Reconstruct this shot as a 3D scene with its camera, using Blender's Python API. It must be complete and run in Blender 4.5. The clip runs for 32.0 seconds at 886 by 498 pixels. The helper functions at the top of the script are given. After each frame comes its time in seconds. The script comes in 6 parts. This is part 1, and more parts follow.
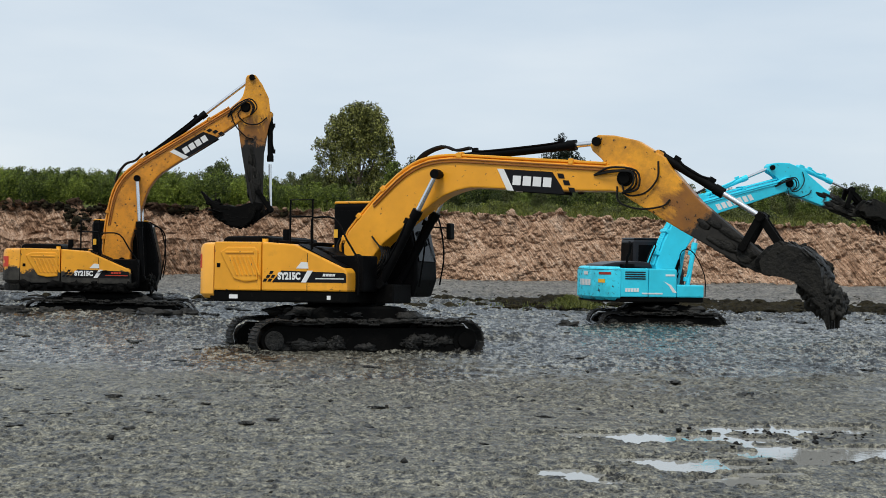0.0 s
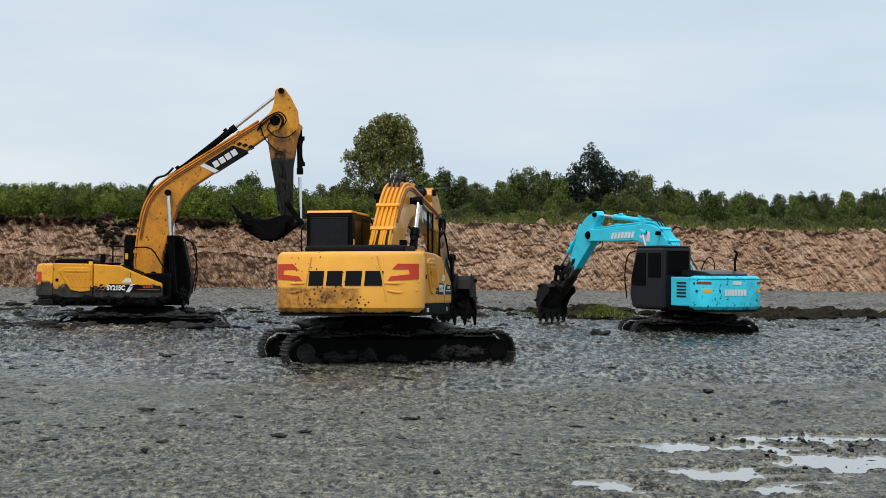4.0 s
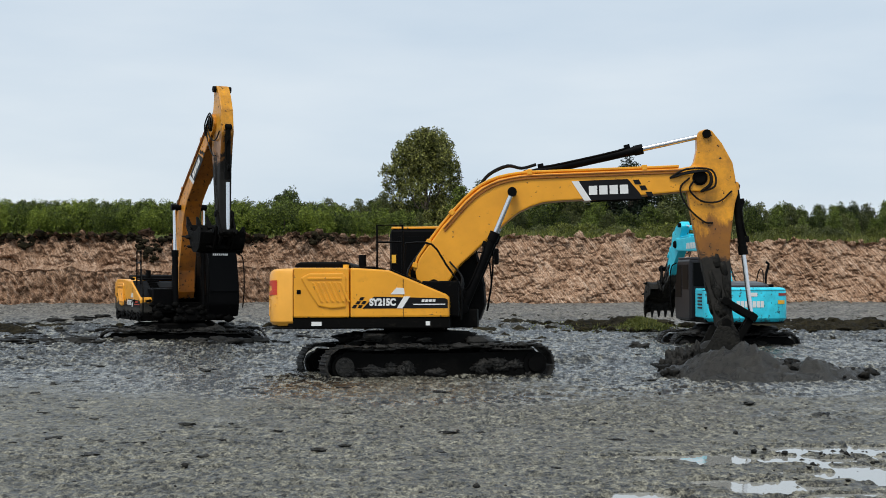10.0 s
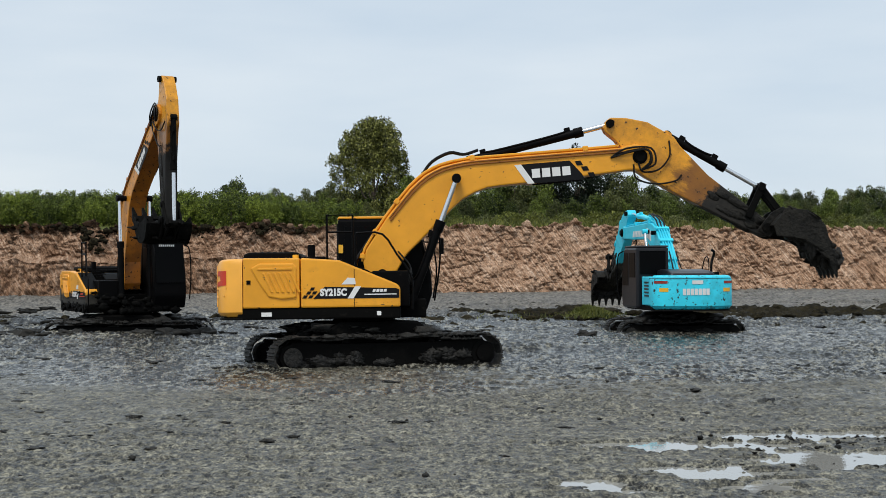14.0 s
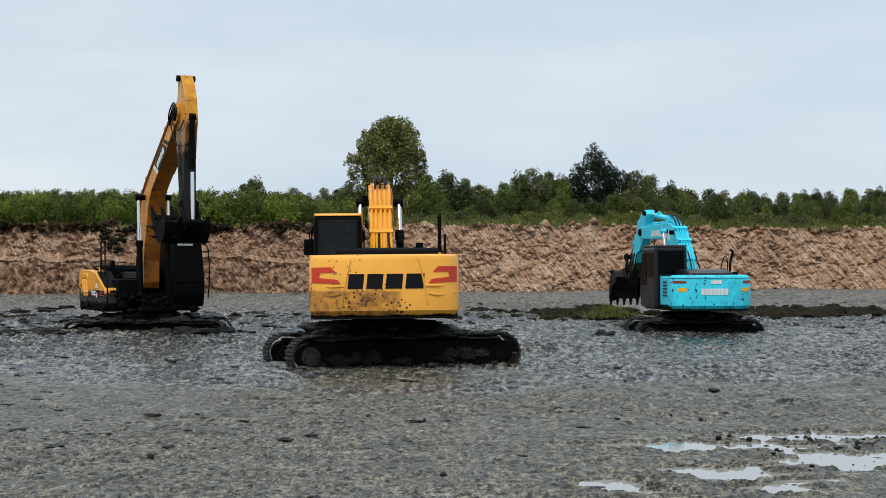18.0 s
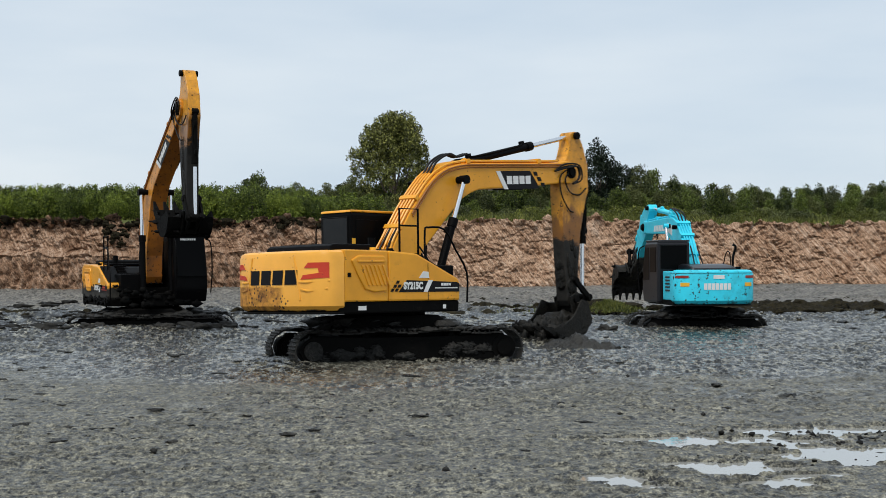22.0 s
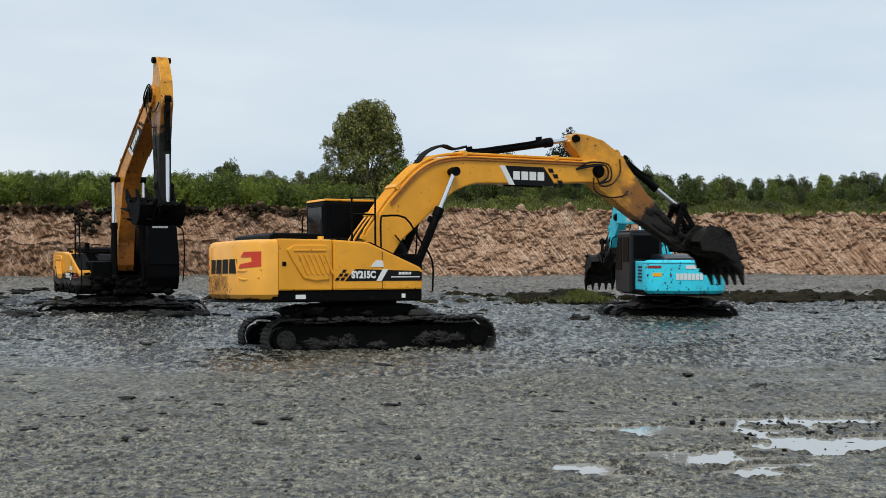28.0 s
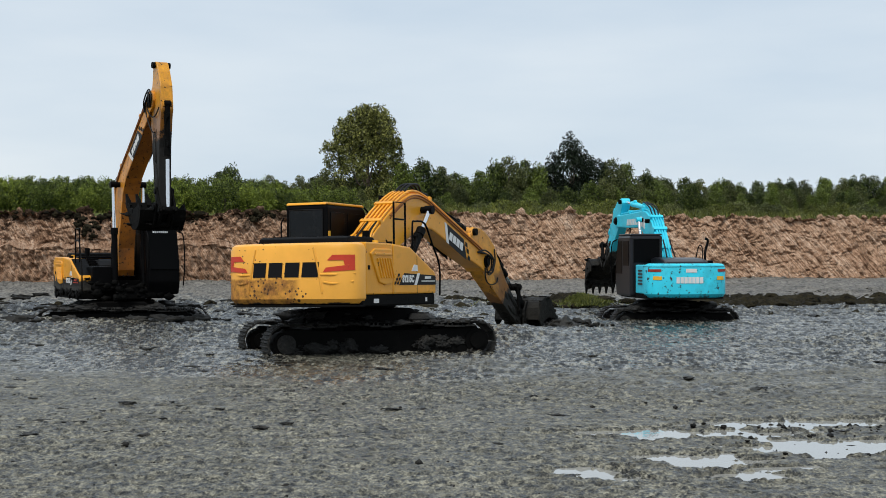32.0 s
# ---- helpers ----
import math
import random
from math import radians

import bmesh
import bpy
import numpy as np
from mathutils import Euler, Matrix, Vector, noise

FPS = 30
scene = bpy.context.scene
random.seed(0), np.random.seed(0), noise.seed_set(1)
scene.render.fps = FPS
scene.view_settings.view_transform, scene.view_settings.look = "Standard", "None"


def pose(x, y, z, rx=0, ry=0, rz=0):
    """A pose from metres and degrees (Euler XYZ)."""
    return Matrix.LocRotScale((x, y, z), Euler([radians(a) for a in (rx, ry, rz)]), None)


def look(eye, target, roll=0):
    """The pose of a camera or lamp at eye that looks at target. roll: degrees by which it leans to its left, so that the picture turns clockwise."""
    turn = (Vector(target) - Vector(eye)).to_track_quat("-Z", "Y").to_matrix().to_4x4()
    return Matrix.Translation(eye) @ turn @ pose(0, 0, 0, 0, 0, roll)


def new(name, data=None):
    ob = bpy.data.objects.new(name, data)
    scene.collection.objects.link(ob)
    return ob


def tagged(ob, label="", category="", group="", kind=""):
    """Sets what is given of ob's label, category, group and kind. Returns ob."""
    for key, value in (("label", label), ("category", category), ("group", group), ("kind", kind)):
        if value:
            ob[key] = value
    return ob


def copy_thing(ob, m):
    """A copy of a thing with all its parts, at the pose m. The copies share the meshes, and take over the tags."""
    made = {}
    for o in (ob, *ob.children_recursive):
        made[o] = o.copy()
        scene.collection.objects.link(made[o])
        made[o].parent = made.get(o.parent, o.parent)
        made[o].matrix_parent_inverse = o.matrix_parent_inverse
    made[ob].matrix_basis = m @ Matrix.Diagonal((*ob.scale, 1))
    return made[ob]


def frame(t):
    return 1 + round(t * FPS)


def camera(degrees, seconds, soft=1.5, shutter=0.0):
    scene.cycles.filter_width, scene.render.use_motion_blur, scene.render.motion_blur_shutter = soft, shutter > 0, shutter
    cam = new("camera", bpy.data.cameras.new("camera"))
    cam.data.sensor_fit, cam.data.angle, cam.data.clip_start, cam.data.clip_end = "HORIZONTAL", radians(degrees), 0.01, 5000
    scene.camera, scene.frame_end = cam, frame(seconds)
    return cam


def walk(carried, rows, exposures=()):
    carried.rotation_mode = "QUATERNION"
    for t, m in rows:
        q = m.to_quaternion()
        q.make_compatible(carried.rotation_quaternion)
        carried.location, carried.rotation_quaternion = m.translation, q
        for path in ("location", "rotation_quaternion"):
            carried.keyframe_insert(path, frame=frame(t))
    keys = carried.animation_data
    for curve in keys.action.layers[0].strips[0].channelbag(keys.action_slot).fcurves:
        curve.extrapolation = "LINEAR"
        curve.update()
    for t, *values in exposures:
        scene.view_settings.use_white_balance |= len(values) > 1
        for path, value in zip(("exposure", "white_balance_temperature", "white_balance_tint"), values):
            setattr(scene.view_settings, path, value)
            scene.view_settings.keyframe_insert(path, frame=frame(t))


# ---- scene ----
cam = camera(35.15, 32.0, soft=0.7, shutter=0.4)
EYE = Vector((0.0, 0.0, 1.93))


def aim(yaw, pitch, roll):
    """The camera's pose at its one standing place, turned by degrees to the right, upwards and clockwise."""
    a, p = radians(yaw), radians(pitch)
    return look(EYE, EYE + Vector((math.sin(a) * math.cos(p), math.cos(a) * math.cos(p), math.sin(p))), roll)


walk(cam, [
    (0, aim(1.467, 0.130, 1.12)), (0.5, aim(1.559, 0.197, 1.00)), (1, aim(1.506, 0.293, 1.05)),
    (1.5, aim(1.358, 0.364, 1.09)), (2, aim(1.163, 0.330, 0.94)), (2.5, aim(0.884, 0.382, 0.81)),
    (3, aim(0.580, 0.502, 0.66)), (3.5, aim(0.354, 0.542, 0.50)), (5.5, aim(-0.022, 0.683, 0.54)),
    (6, aim(-0.068, 0.791, 0.29)), (6.5, aim(-0.348, 0.841, 0.14)), (7, aim(-0.890, 0.875, 0.16)),
    (7.5, aim(-1.299, 0.814, 0.19)), (8, aim(-1.481, 0.853, 0.23)), (8.5, aim(-1.555, 0.924, 0.16)),
    (9, aim(-1.596, 1.028, -0.04)), (9.5, aim(-1.612, 1.122, 0.02)), (10, aim(-1.332, 1.093, 0.07)),
    (10.5, aim(-0.997, 0.993, 0.09)), (11, aim(-0.811, 0.938, 0.29)), (11.5, aim(-0.636, 0.857, 0.43)),
    (12, aim(-0.077, 0.779, 0.46)), (12.5, aim(0.584, 0.805, 0.44)), (13, aim(0.751, 0.820, 0.17)),
    (13.5, aim(0.854, 0.842, -0.04)), (14, aim(0.803, 0.663, -0.29)), (14.5, aim(0.731, 0.620, -0.30)),
    (16.5, aim(0.242, 0.684, -0.29)), (17, aim(0.136, 0.597, -0.37)), (17.5, aim(0.095, 0.589, -0.29)),
    (18, aim(0.066, 0.642, -0.20)), (18.5, aim(0.036, 0.681, -0.06)), (19, aim(0.000, 0.671, 0.00)),
    (19.5, aim(-0.034, 0.632, 0.01)), (20, aim(-0.069, 0.597, 0.00)), (20.5, aim(-0.100, 0.541, -0.05)),
    (21, aim(-0.051, 0.479, 0.06)), (21.5, aim(-0.041, 0.408, -0.01)), (22, aim(-0.042, 0.430, -0.20)),
    (22.5, aim(-0.069, 0.361, -0.11)), (23, aim(-0.025, 0.155, -0.14)), (23.5, aim(0.065, 0.059, -0.11)),
    (24, aim(0.054, -0.171, -0.22)), (24.5, aim(0.178, -0.397, -0.12)), (25, aim(0.416, -0.483, 0.11)),
    (25.5, aim(0.688, -0.481, -0.02)), (27.5, aim(1.093, -0.134, 0.17)), (28, aim(1.056, -0.021, 0.07)),
    (28.5, aim(1.046, 0.050, -0.09)), (29, aim(1.028, 0.082, 0.05)), (29.5, aim(1.033, 0.121, -0.09)),
    (30, aim(1.008, 0.153, 0.05)), (30.5, aim(0.972, 0.200, 0.08)), (31, aim(0.938, 0.259, 0.05)),
    (31.5, aim(0.919, 0.277, 0.06)), (32, aim(1.047, 0.151, -0.09)),
], exposures=[(0.0, 0.0), (32.0, 0.0)])

# ---- sky and light ----
SUN_EL, SUN_AZ = radians(60), radians(-158)
world = bpy.data.worlds.new("overcast_sky")
scene.world = world
world.use_nodes = True
wn, wl = world.node_tree.nodes, world.node_tree.links
wn.clear()
w_out, w_bg = wn.new("ShaderNodeOutputWorld"), wn.new("ShaderNodeBackground")
w_sky = wn.new("ShaderNodeTexSky")
w_sky.sky_type, w_sky.sun_disc, w_sky.sun_elevation, w_sky.sun_rotation = "NISHITA", False, SUN_EL, SUN_AZ
w_dim = wn.new("ShaderNodeVectorMath")
w_dim.operation = "SCALE"
w_dim.inputs["Scale"].default_value = 0.09
w_co, w_map = wn.new("ShaderNodeTexCoord"), wn.new("ShaderNodeMapping")
w_map.inputs["Scale"].default_value = (1.6, 1.6, 7.0)
w_noise, w_ramp, w_mix = wn.new("ShaderNodeTexNoise"), wn.new("ShaderNodeValToRGB"), wn.new("ShaderNodeMix")
w_noise.inputs["Scale"].default_value, w_noise.inputs["Detail"].default_value, w_noise.inputs["Roughness"].default_value = 1.7, 5.0, 0.5
w_ramp.color_ramp.elements[0].position, w_ramp.color_ramp.elements[0].color = 0.30, (0.60, 0.715, 0.835, 1)
w_ramp.color_ramp.elements[1].position, w_ramp.color_ramp.elements[1].color = 0.70, (0.79, 0.865, 0.93, 1)
w_mix.data_type = "RGBA"
w_mix.inputs[0].default_value = 0.88
wl.new(w_co.outputs["Generated"], w_map.inputs["Vector"])
wl.new(w_map.outputs["Vector"], w_noise.inputs["Vector"])
wl.new(w_noise.outputs["Fac"], w_ramp.inputs["Fac"])
wl.new(w_sky.outputs["Color"], w_dim.inputs[0])
wl.new(w_dim.outputs["Vector"], w_mix.inputs[6])
wl.new(w_ramp.outputs["Color"], w_mix.inputs[7])
wl.new(w_mix.outputs[2], w_bg.inputs["Color"])
wl.new(w_bg.outputs["Background"], w_out.inputs["Surface"])
sun = new("sun", bpy.data.lights.new("sun", "SUN"))
sun.data.energy, sun.data.angle, sun.data.color = 2.3, radians(22), (1.0, 0.96, 0.9)
sun.matrix_world = look((0, 0, 60), (0.0 - math.sin(SUN_AZ) * 10, 0.0 - math.cos(SUN_AZ) * 10, 60 - 10 * math.tan(SUN_EL)))


# ---- materials ----
def material(name, base, rough=0.6, metal=0.0, spec=0.5):
    m = bpy.data.materials.new(name)
    m.use_nodes = True
    b = m.node_tree.nodes["Principled BSDF"]
    b.inputs["Base Color"].default_value = (*base, 1)
    b.inputs["Roughness"].default_value, b.inputs["Metallic"].default_value = rough, metal
    b.inputs["Specular IOR Level"].default_value = spec
    return m, m.node_tree.nodes, m.node_tree.links, b


def coords(n, l, space="Object", scale=(1, 1, 1)):
    c, mp = n.new("ShaderNodeTexCoord"), n.new("ShaderNodeMapping")
    mp.inputs["Scale"].default_value = scale
    if space == "World":
        l.new(n.new("ShaderNodeNewGeometry").outputs["Position"], mp.inputs["Vector"])
    else:
        l.new(c.outputs[space], mp.inputs["Vector"])
    return mp.outputs["Vector"]


def fuzz(n, l, vec, scale, detail=4.0, rough=0.6):
    t = n.new("ShaderNodeTexNoise")
    t.inputs["Scale"].default_value, t.inputs["Detail"].default_value, t.inputs["Roughness"].default_value = scale, detail, rough
    l.new(vec, t.inputs["Vector"])
    return t.outputs["Fac"]


def ramp(n, l, fac, stops):
    r = n.new("ShaderNodeValToRGB")
    e = r.color_ramp.elements
    while len(e) < len(stops):
        e.new(0.5)
    for k, (p, c) in zip(e, stops):
        k.position = p
        k.color = (*c, 1) if len(c) == 3 else (c[0], c[0], c[0], 1)
    l.new(fac, r.inputs["Fac"])
    return r.outputs["Color"]


def blend(n, l, fac, a, b, mode="MIX"):
    m = n.new("ShaderNodeMix")
    m.data_type, m.blend_type = "RGBA", mode
    for sock, val in ((m.inputs[0], fac), (m.inputs[6], a), (m.inputs[7], b)):
        if isinstance(val, (int, float)):
            sock.default_value = val
        elif isinstance(val, tuple):
            sock.default_value = (*val, 1)
        else:
            l.new(val, sock)
    return m.outputs[2]


def maths(n, l, op, a, b):
    m = n.new("ShaderNodeMath")
    m.operation = op
    for sock, val in zip(m.inputs, (a, b)):
        if isinstance(val, (int, float)):
            sock.default_value = val
        else:
            l.new(val, sock)
    return m.outputs[0]


def relief(n, l, b, height, strength, distance):
    k = n.new("ShaderNodeBump")
    k.inputs["Strength"].default_value, k.inputs["Distance"].default_value = strength, distance
    l.new(height, k.inputs["Height"])
    l.new(k.outputs["Normal"], b.inputs["Normal"])


MUD_DRY, MUD_WET = (0.075, 0.068, 0.055), (0.014, 0.013, 0.012)
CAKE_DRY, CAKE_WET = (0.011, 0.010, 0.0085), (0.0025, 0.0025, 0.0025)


def paint(name, base, mud=0.0, rough=0.35, axis=None, start=0.0, end=1.0, rust=0.0, wet=MUD_WET, dry=MUD_DRY, spec=0.4):
    """Machine paint with grime, spatters and, along one axis of the part, a coat of dried mud that thickens from start to end."""
    m, n, l, b = material(name, base, rough, 0.0, spec)
    v = coords(n, l)
    tone = ramp(n, l, fuzz(n, l, v, 1.3, 5), [(0.3, tuple(c * 0.86 for c in base)), (0.7, tuple(min(1, c * 1.06) for c in base))])
    spat = ramp(n, l, fuzz(n, l, v, 9.0, 3, 0.7), [(0.66 - 0.12 * mud, (0.0,)), (0.70 - 0.12 * mud, (1.0,))])
    grime = ramp(n, l, fuzz(n, l, v, 2.2, 6, 0.65), [(0.56 - 0.1 * mud, (0.0,)), (0.8, (0.75,))])
    cover = maths(n, l, "MAXIMUM", spat, maths(n, l, "MULTIPLY", grime, 0.35 + 0.5 * mud))
    if axis is not None:
        sp = n.new("ShaderNodeSeparateXYZ")
        l.new(v, sp.inputs["Vector"])
        mr = n.new("ShaderNodeMapRange")
        mr.inputs["From Min"].default_value, mr.inputs["From Max"].default_value = start, end
        l.new(sp.outputs[axis], mr.inputs["Value"])
        wob = maths(n, l, "ADD", mr.outputs["Result"], maths(n, l, "MULTIPLY", maths(n, l, "SUBTRACT", fuzz(n, l, v, 3.4, 6, 0.7), 0.5), 1.3))
        edge = ramp(n, l, wob, [(0.42, (0.0,)), (0.58, (1.0,))])
        cover = maths(n, l, "MAXIMUM", cover, edge)
    mudc = ramp(n, l, fuzz(n, l, v, 6.0, 5, 0.6), [(0.3, wet), (0.75, dry)])
    if rust and axis is not None:
        mb = n.new("ShaderNodeMapRange")
        mb.inputs["From Min"].default_value, mb.inputs["From Max"].default_value = start - 0.8, end - 0.35
        l.new(sp.outputs[axis], mb.inputs["Value"])
        worn = maths(n, l, "ADD", mb.outputs["Result"], maths(n, l, "MULTIPLY", maths(n, l, "SUBTRACT", fuzz(n, l, coords(n, l, "Object", (0.5, 1.4, 1.4)), 3.0, 6, 0.7), 0.5), 1.6))
        tone = blend(n, l, ramp(n, l, worn, [(0.34, (0.0,)), (0.60, (0.9,))]), tone, (0.21, 0.078, 0.012))
    if rust:
        tone = blend(n, l, ramp(n, l, fuzz(n, l, v, 3.0, 6, 0.7), [(0.6 - 0.15 * rust, (0.0,)), (0.8, (0.8,))]), tone, (0.16, 0.065, 0.022))
    l.new(blend(n, l, cover, tone, mudc), b.inputs["Base Color"])
    l.new(ramp(n, l, cover, [(0.0, (rough,)), (1.0, (0.75,))]), b.inputs["Roughness"])
    relief(n, l, b, maths(n, l, "ADD", cover, maths(n, l, "MULTIPLY", fuzz(n, l, v, 22.0, 3), 0.25)), 0.35, 0.02)
    return m


YEL, TEAL = (0.84, 0.365, 0.022), (0.034, 0.66, 0.84)
M_YEL = paint("yellow_paint", YEL, 0.0)
M_YELREAR = paint("yellow_paint_spattered", YEL, 0.3, axis="Z", start=1.50, end=0.85, wet=(0.10, 0.055, 0.02), dry=(0.36, 0.19, 0.05))


def rear_paint():
    """Counterweight paint: a large smear of dried brown dirt low on the cab side, dots of mud, and a black splashed lower edge."""
    m, n, l, b = material("yellow_paint_dirt_smeared", YEL, 0.35, 0.0, 0.4)
    # a little paler than the yellow of the other panels
    pale_yellow = (0.90, 0.42, 0.052)
    v = coords(n, l)
    tone = ramp(n, l, fuzz(n, l, v, 1.3, 5), [(0.3, tuple(c * 0.88 for c in pale_yellow)), (0.7, tuple(min(1, c * 1.06) for c in pale_yellow))])
    sp = n.new("ShaderNodeSeparateXYZ")
    l.new(v, sp.inputs["Vector"])
    rag = maths(n, l, "MULTIPLY", maths(n, l, "SUBTRACT", fuzz(n, l, v, 2.6, 6, 0.7), 0.5), 0.7)

    def gate(sock, lo, hi):
        g = n.new("ShaderNodeMapRange")
        g.inputs["From Min"].default_value, g.inputs["From Max"].default_value = lo, hi
        l.new(maths(n, l, "ADD", sock, rag), g.inputs["Value"])
        return g.outputs["Result"]
    smear = maths(n, l, "MULTIPLY", gate(sp.outputs["Z"], 1.52, 1.48), gate(sp.outputs["Y"], -0.35, -0.15))
    patch = ramp(n, l, fuzz(n, l, v, 5.0, 6, 0.7), [(0.38, (1.0,)), (0.62, (0.5,))])
    soil = ramp(n, l, fuzz(n, l, v, 7.0, 5, 0.65), [(0.38, (0.09, 0.038, 0.012)), (0.62, (0.46, 0.195, 0.040))])
    col = blend(n, l, maths(n, l, "MULTIPLY", smear, patch), tone, soil)
    dots = n.new("ShaderNodeTexVoronoi")
    dots.inputs["Scale"].default_value = 11.0
    l.new(v, dots.inputs["Vector"])
    spray = ramp(n, l, maths(n, l, "ADD", dots.outputs["Distance"], maths(n, l, "MULTIPLY", fuzz(n, l, v, 1.2, 4), 1.3)), [(0.79, (1.0,)), (0.82, (0.0,))])
    col = blend(n, l, maths(n, l, "MULTIPLY", spray, gate(sp.outputs["Y"], -0.75, -0.45)), col, (0.07, 0.032, 0.012))
    low = gate(sp.outputs["Z"], 1.07, 1.04)
    rag.node.inputs[1].default_value = 0.22
    col = blend(n, l, low, col, (0.010, 0.008, 0.007))
    l.new(col, b.inputs["Base Color"])
    l.new(ramp(n, l, maths(n, l, "MAXIMUM", smear, low), [(0.0, (0.35,)), (1.0, (0.8,))]), b.inputs["Roughness"])
    relief(n, l, b, fuzz(n, l, v, 5.0, 6, 0.7), 0.2, 0.02)
    return m


M_YELSMEAR = rear_paint()
M_YELDIRTY = paint("yellow_boom_paint_grimy", (0.74, 0.29, 0.020), 0.35, rust=1.1, wet=(0.02, 0.012, 0.006), dry=(0.12, 0.06, 0.02))
# brown from mud, and from the shade of downward faces put into the colour
M_BELLY = paint("yellow_paint_shaded_muddy", (0.40, 0.130, 0.012), 0.6, rust=1.2, wet=(0.010, 0.006, 0.003), dry=(0.060, 0.026, 0.009))
M_YELBOOM = paint("yellow_boom_paint", YEL, -0.05, wet=(0.05, 0.025, 0.008), dry=(0.28, 0.13, 0.03))
M_YELSTICK = paint("yellow_stick_paint", YEL, 0.3, axis="X", start=1.1, end=2.0, rust=1.4, wet=(0.005, 0.0045, 0.0035), dry=(0.024, 0.020, 0.015))
M_YELSTICKW = paint("yellow_stick_paint_black_with_mud", YEL, 0.3, axis="X", start=0.5, end=1.5, rust=1.4, wet=(0.003, 0.003, 0.0025), dry=(0.013, 0.011, 0.009))
M_PIPE = paint("rusty_orange_pipe", (0.30, 0.10, 0.015), 0.2, 0.5, wet=(0.03, 0.014, 0.005), dry=(0.14, 0.06, 0.015))
M_TEAL = paint("turquoise_paint", TEAL, -0.2, 0.4)
M_TEALREAR = paint("turquoise_paint_spattered", TEAL, 0.45, 0.4, axis="Z", start=1.08, end=0.70, wet=(0.006, 0.005, 0.004), dry=(0.04, 0.034, 0.026))
M_TEALSTICK = paint("turquoise_stick_paint", TEAL, 0.1, 0.4, axis="X", start=0.9, end=1.7)
M_BLACK = paint("black_plastic", (0.003, 0.003, 0.0033), 0.25, 0.5, wet=CAKE_WET, dry=CAKE_DRY, spec=0.05)
M_GREY = paint("dark_grey_cab_paint", (0.012, 0.0125, 0.016), -0.2, 0.35, wet=CAKE_WET, dry=CAKE_DRY, spec=0.3)
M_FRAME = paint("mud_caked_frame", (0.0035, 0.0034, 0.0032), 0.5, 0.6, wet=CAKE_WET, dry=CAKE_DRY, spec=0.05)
M_YELMUDDY = paint("yellow_paint_muddy_below", YEL, 0.3, axis="Z", start=1.86, end=1.40, wet=(0.008, 0.007, 0.006), dry=(0.05, 0.045, 0.036))
M_YELSIDE = paint("yellow_paint_grey_with_mud", YEL, 0.2, axis="Z", start=1.74, end=1.30, wet=(0.008, 0.007, 0.006), dry=(0.05, 0.045, 0.036))
M_HOSE = material("rubber_hose", (0.006, 0.006, 0.006), 0.5, 0.0, 0.2)[0]
M_CHROME = material("chrome_rod", (0.75, 0.76, 0.78), 0.18, 1.0)[0]
M_WHITE = paint("white_decal", (0.8, 0.8, 0.78), -0.3, 0.45)
M_DECAL = material("black_decal", (0.006, 0.006, 0.007), 0.5, 0.0, 0.15)[0]
M_RED = paint("red_decal", (0.62, 0.05, 0.02), -0.2, 0.4)
M_AMBER = material("amber_sticker", (0.85, 0.45, 0.03), 0.45)[0]
M_LAMP = material("lamp_lens", (0.3, 0.03, 0.02), 0.2)[0]


def glass_mat():
    m, n, l, b = material("tinted_glass", (0.002, 0.0025, 0.003), 0.06, 0.0, 0.2)
    v = coords(n, l)
    l.new(ramp(n, l, fuzz(n, l, v, 2.5, 6, 0.7), [(0.45, (0.05,)), (0.75, (0.3,))]), b.inputs["Roughness"])
    l.new(ramp(n, l, fuzz(n, l, v, 3.5, 6, 0.7), [(0.5, (0.004, 0.005, 0.006)), (0.9, (0.02, 0.0195, 0.018))]), b.inputs["Base Color"])
    return m


M_GLASS = glass_mat()
M_SIDEGLASS = material("dark_side_glass", (0.003, 0.0032, 0.0035), 0.3, 0.0, 0.04)[0]


def mud_mat(name, dry, wet, gloss=(0.32, 0.75), scale=1.0, relief_d=0.025, spec=0.4, fleck=(3.4, 15.0)):
    """Wet mud: broad patches, crusts with dark wet gaps between them, and grain."""
    m, n, l, b = material(name, dry, 0.5, 0.0, spec)
    v = coords(n, l)
    big = fuzz(n, l, v, 0.3 * scale, 5, 0.6)
    mid = fuzz(n, l, v, fleck[0] * scale, 6, 0.68)
    fine = fuzz(n, l, v, fleck[1] * scale, 3, 0.7)
    crust = maths(n, l, "ADD", maths(n, l, "MULTIPLY", mid, 0.55), maths(n, l, "MULTIPLY", fine, 0.45))
    mix = maths(n, l, "ADD", maths(n, l, "MULTIPLY", big, 0.22), maths(n, l, "MULTIPLY", crust, 0.78))
    half = tuple(0.45 * p + 0.55 * q for p, q in zip(dry, wet))
    col = ramp(n, l, mix, [(0.42, wet), (0.49, half), (0.57, dry)])
    l.new(col, b.inputs["Base Color"])
    l.new(ramp(n, l, mix, [(0.42, (gloss[0],)), (0.58, (gloss[1],))]), b.inputs["Roughness"])
    relief(n, l, b, crust, 1.0, relief_d)
    return m



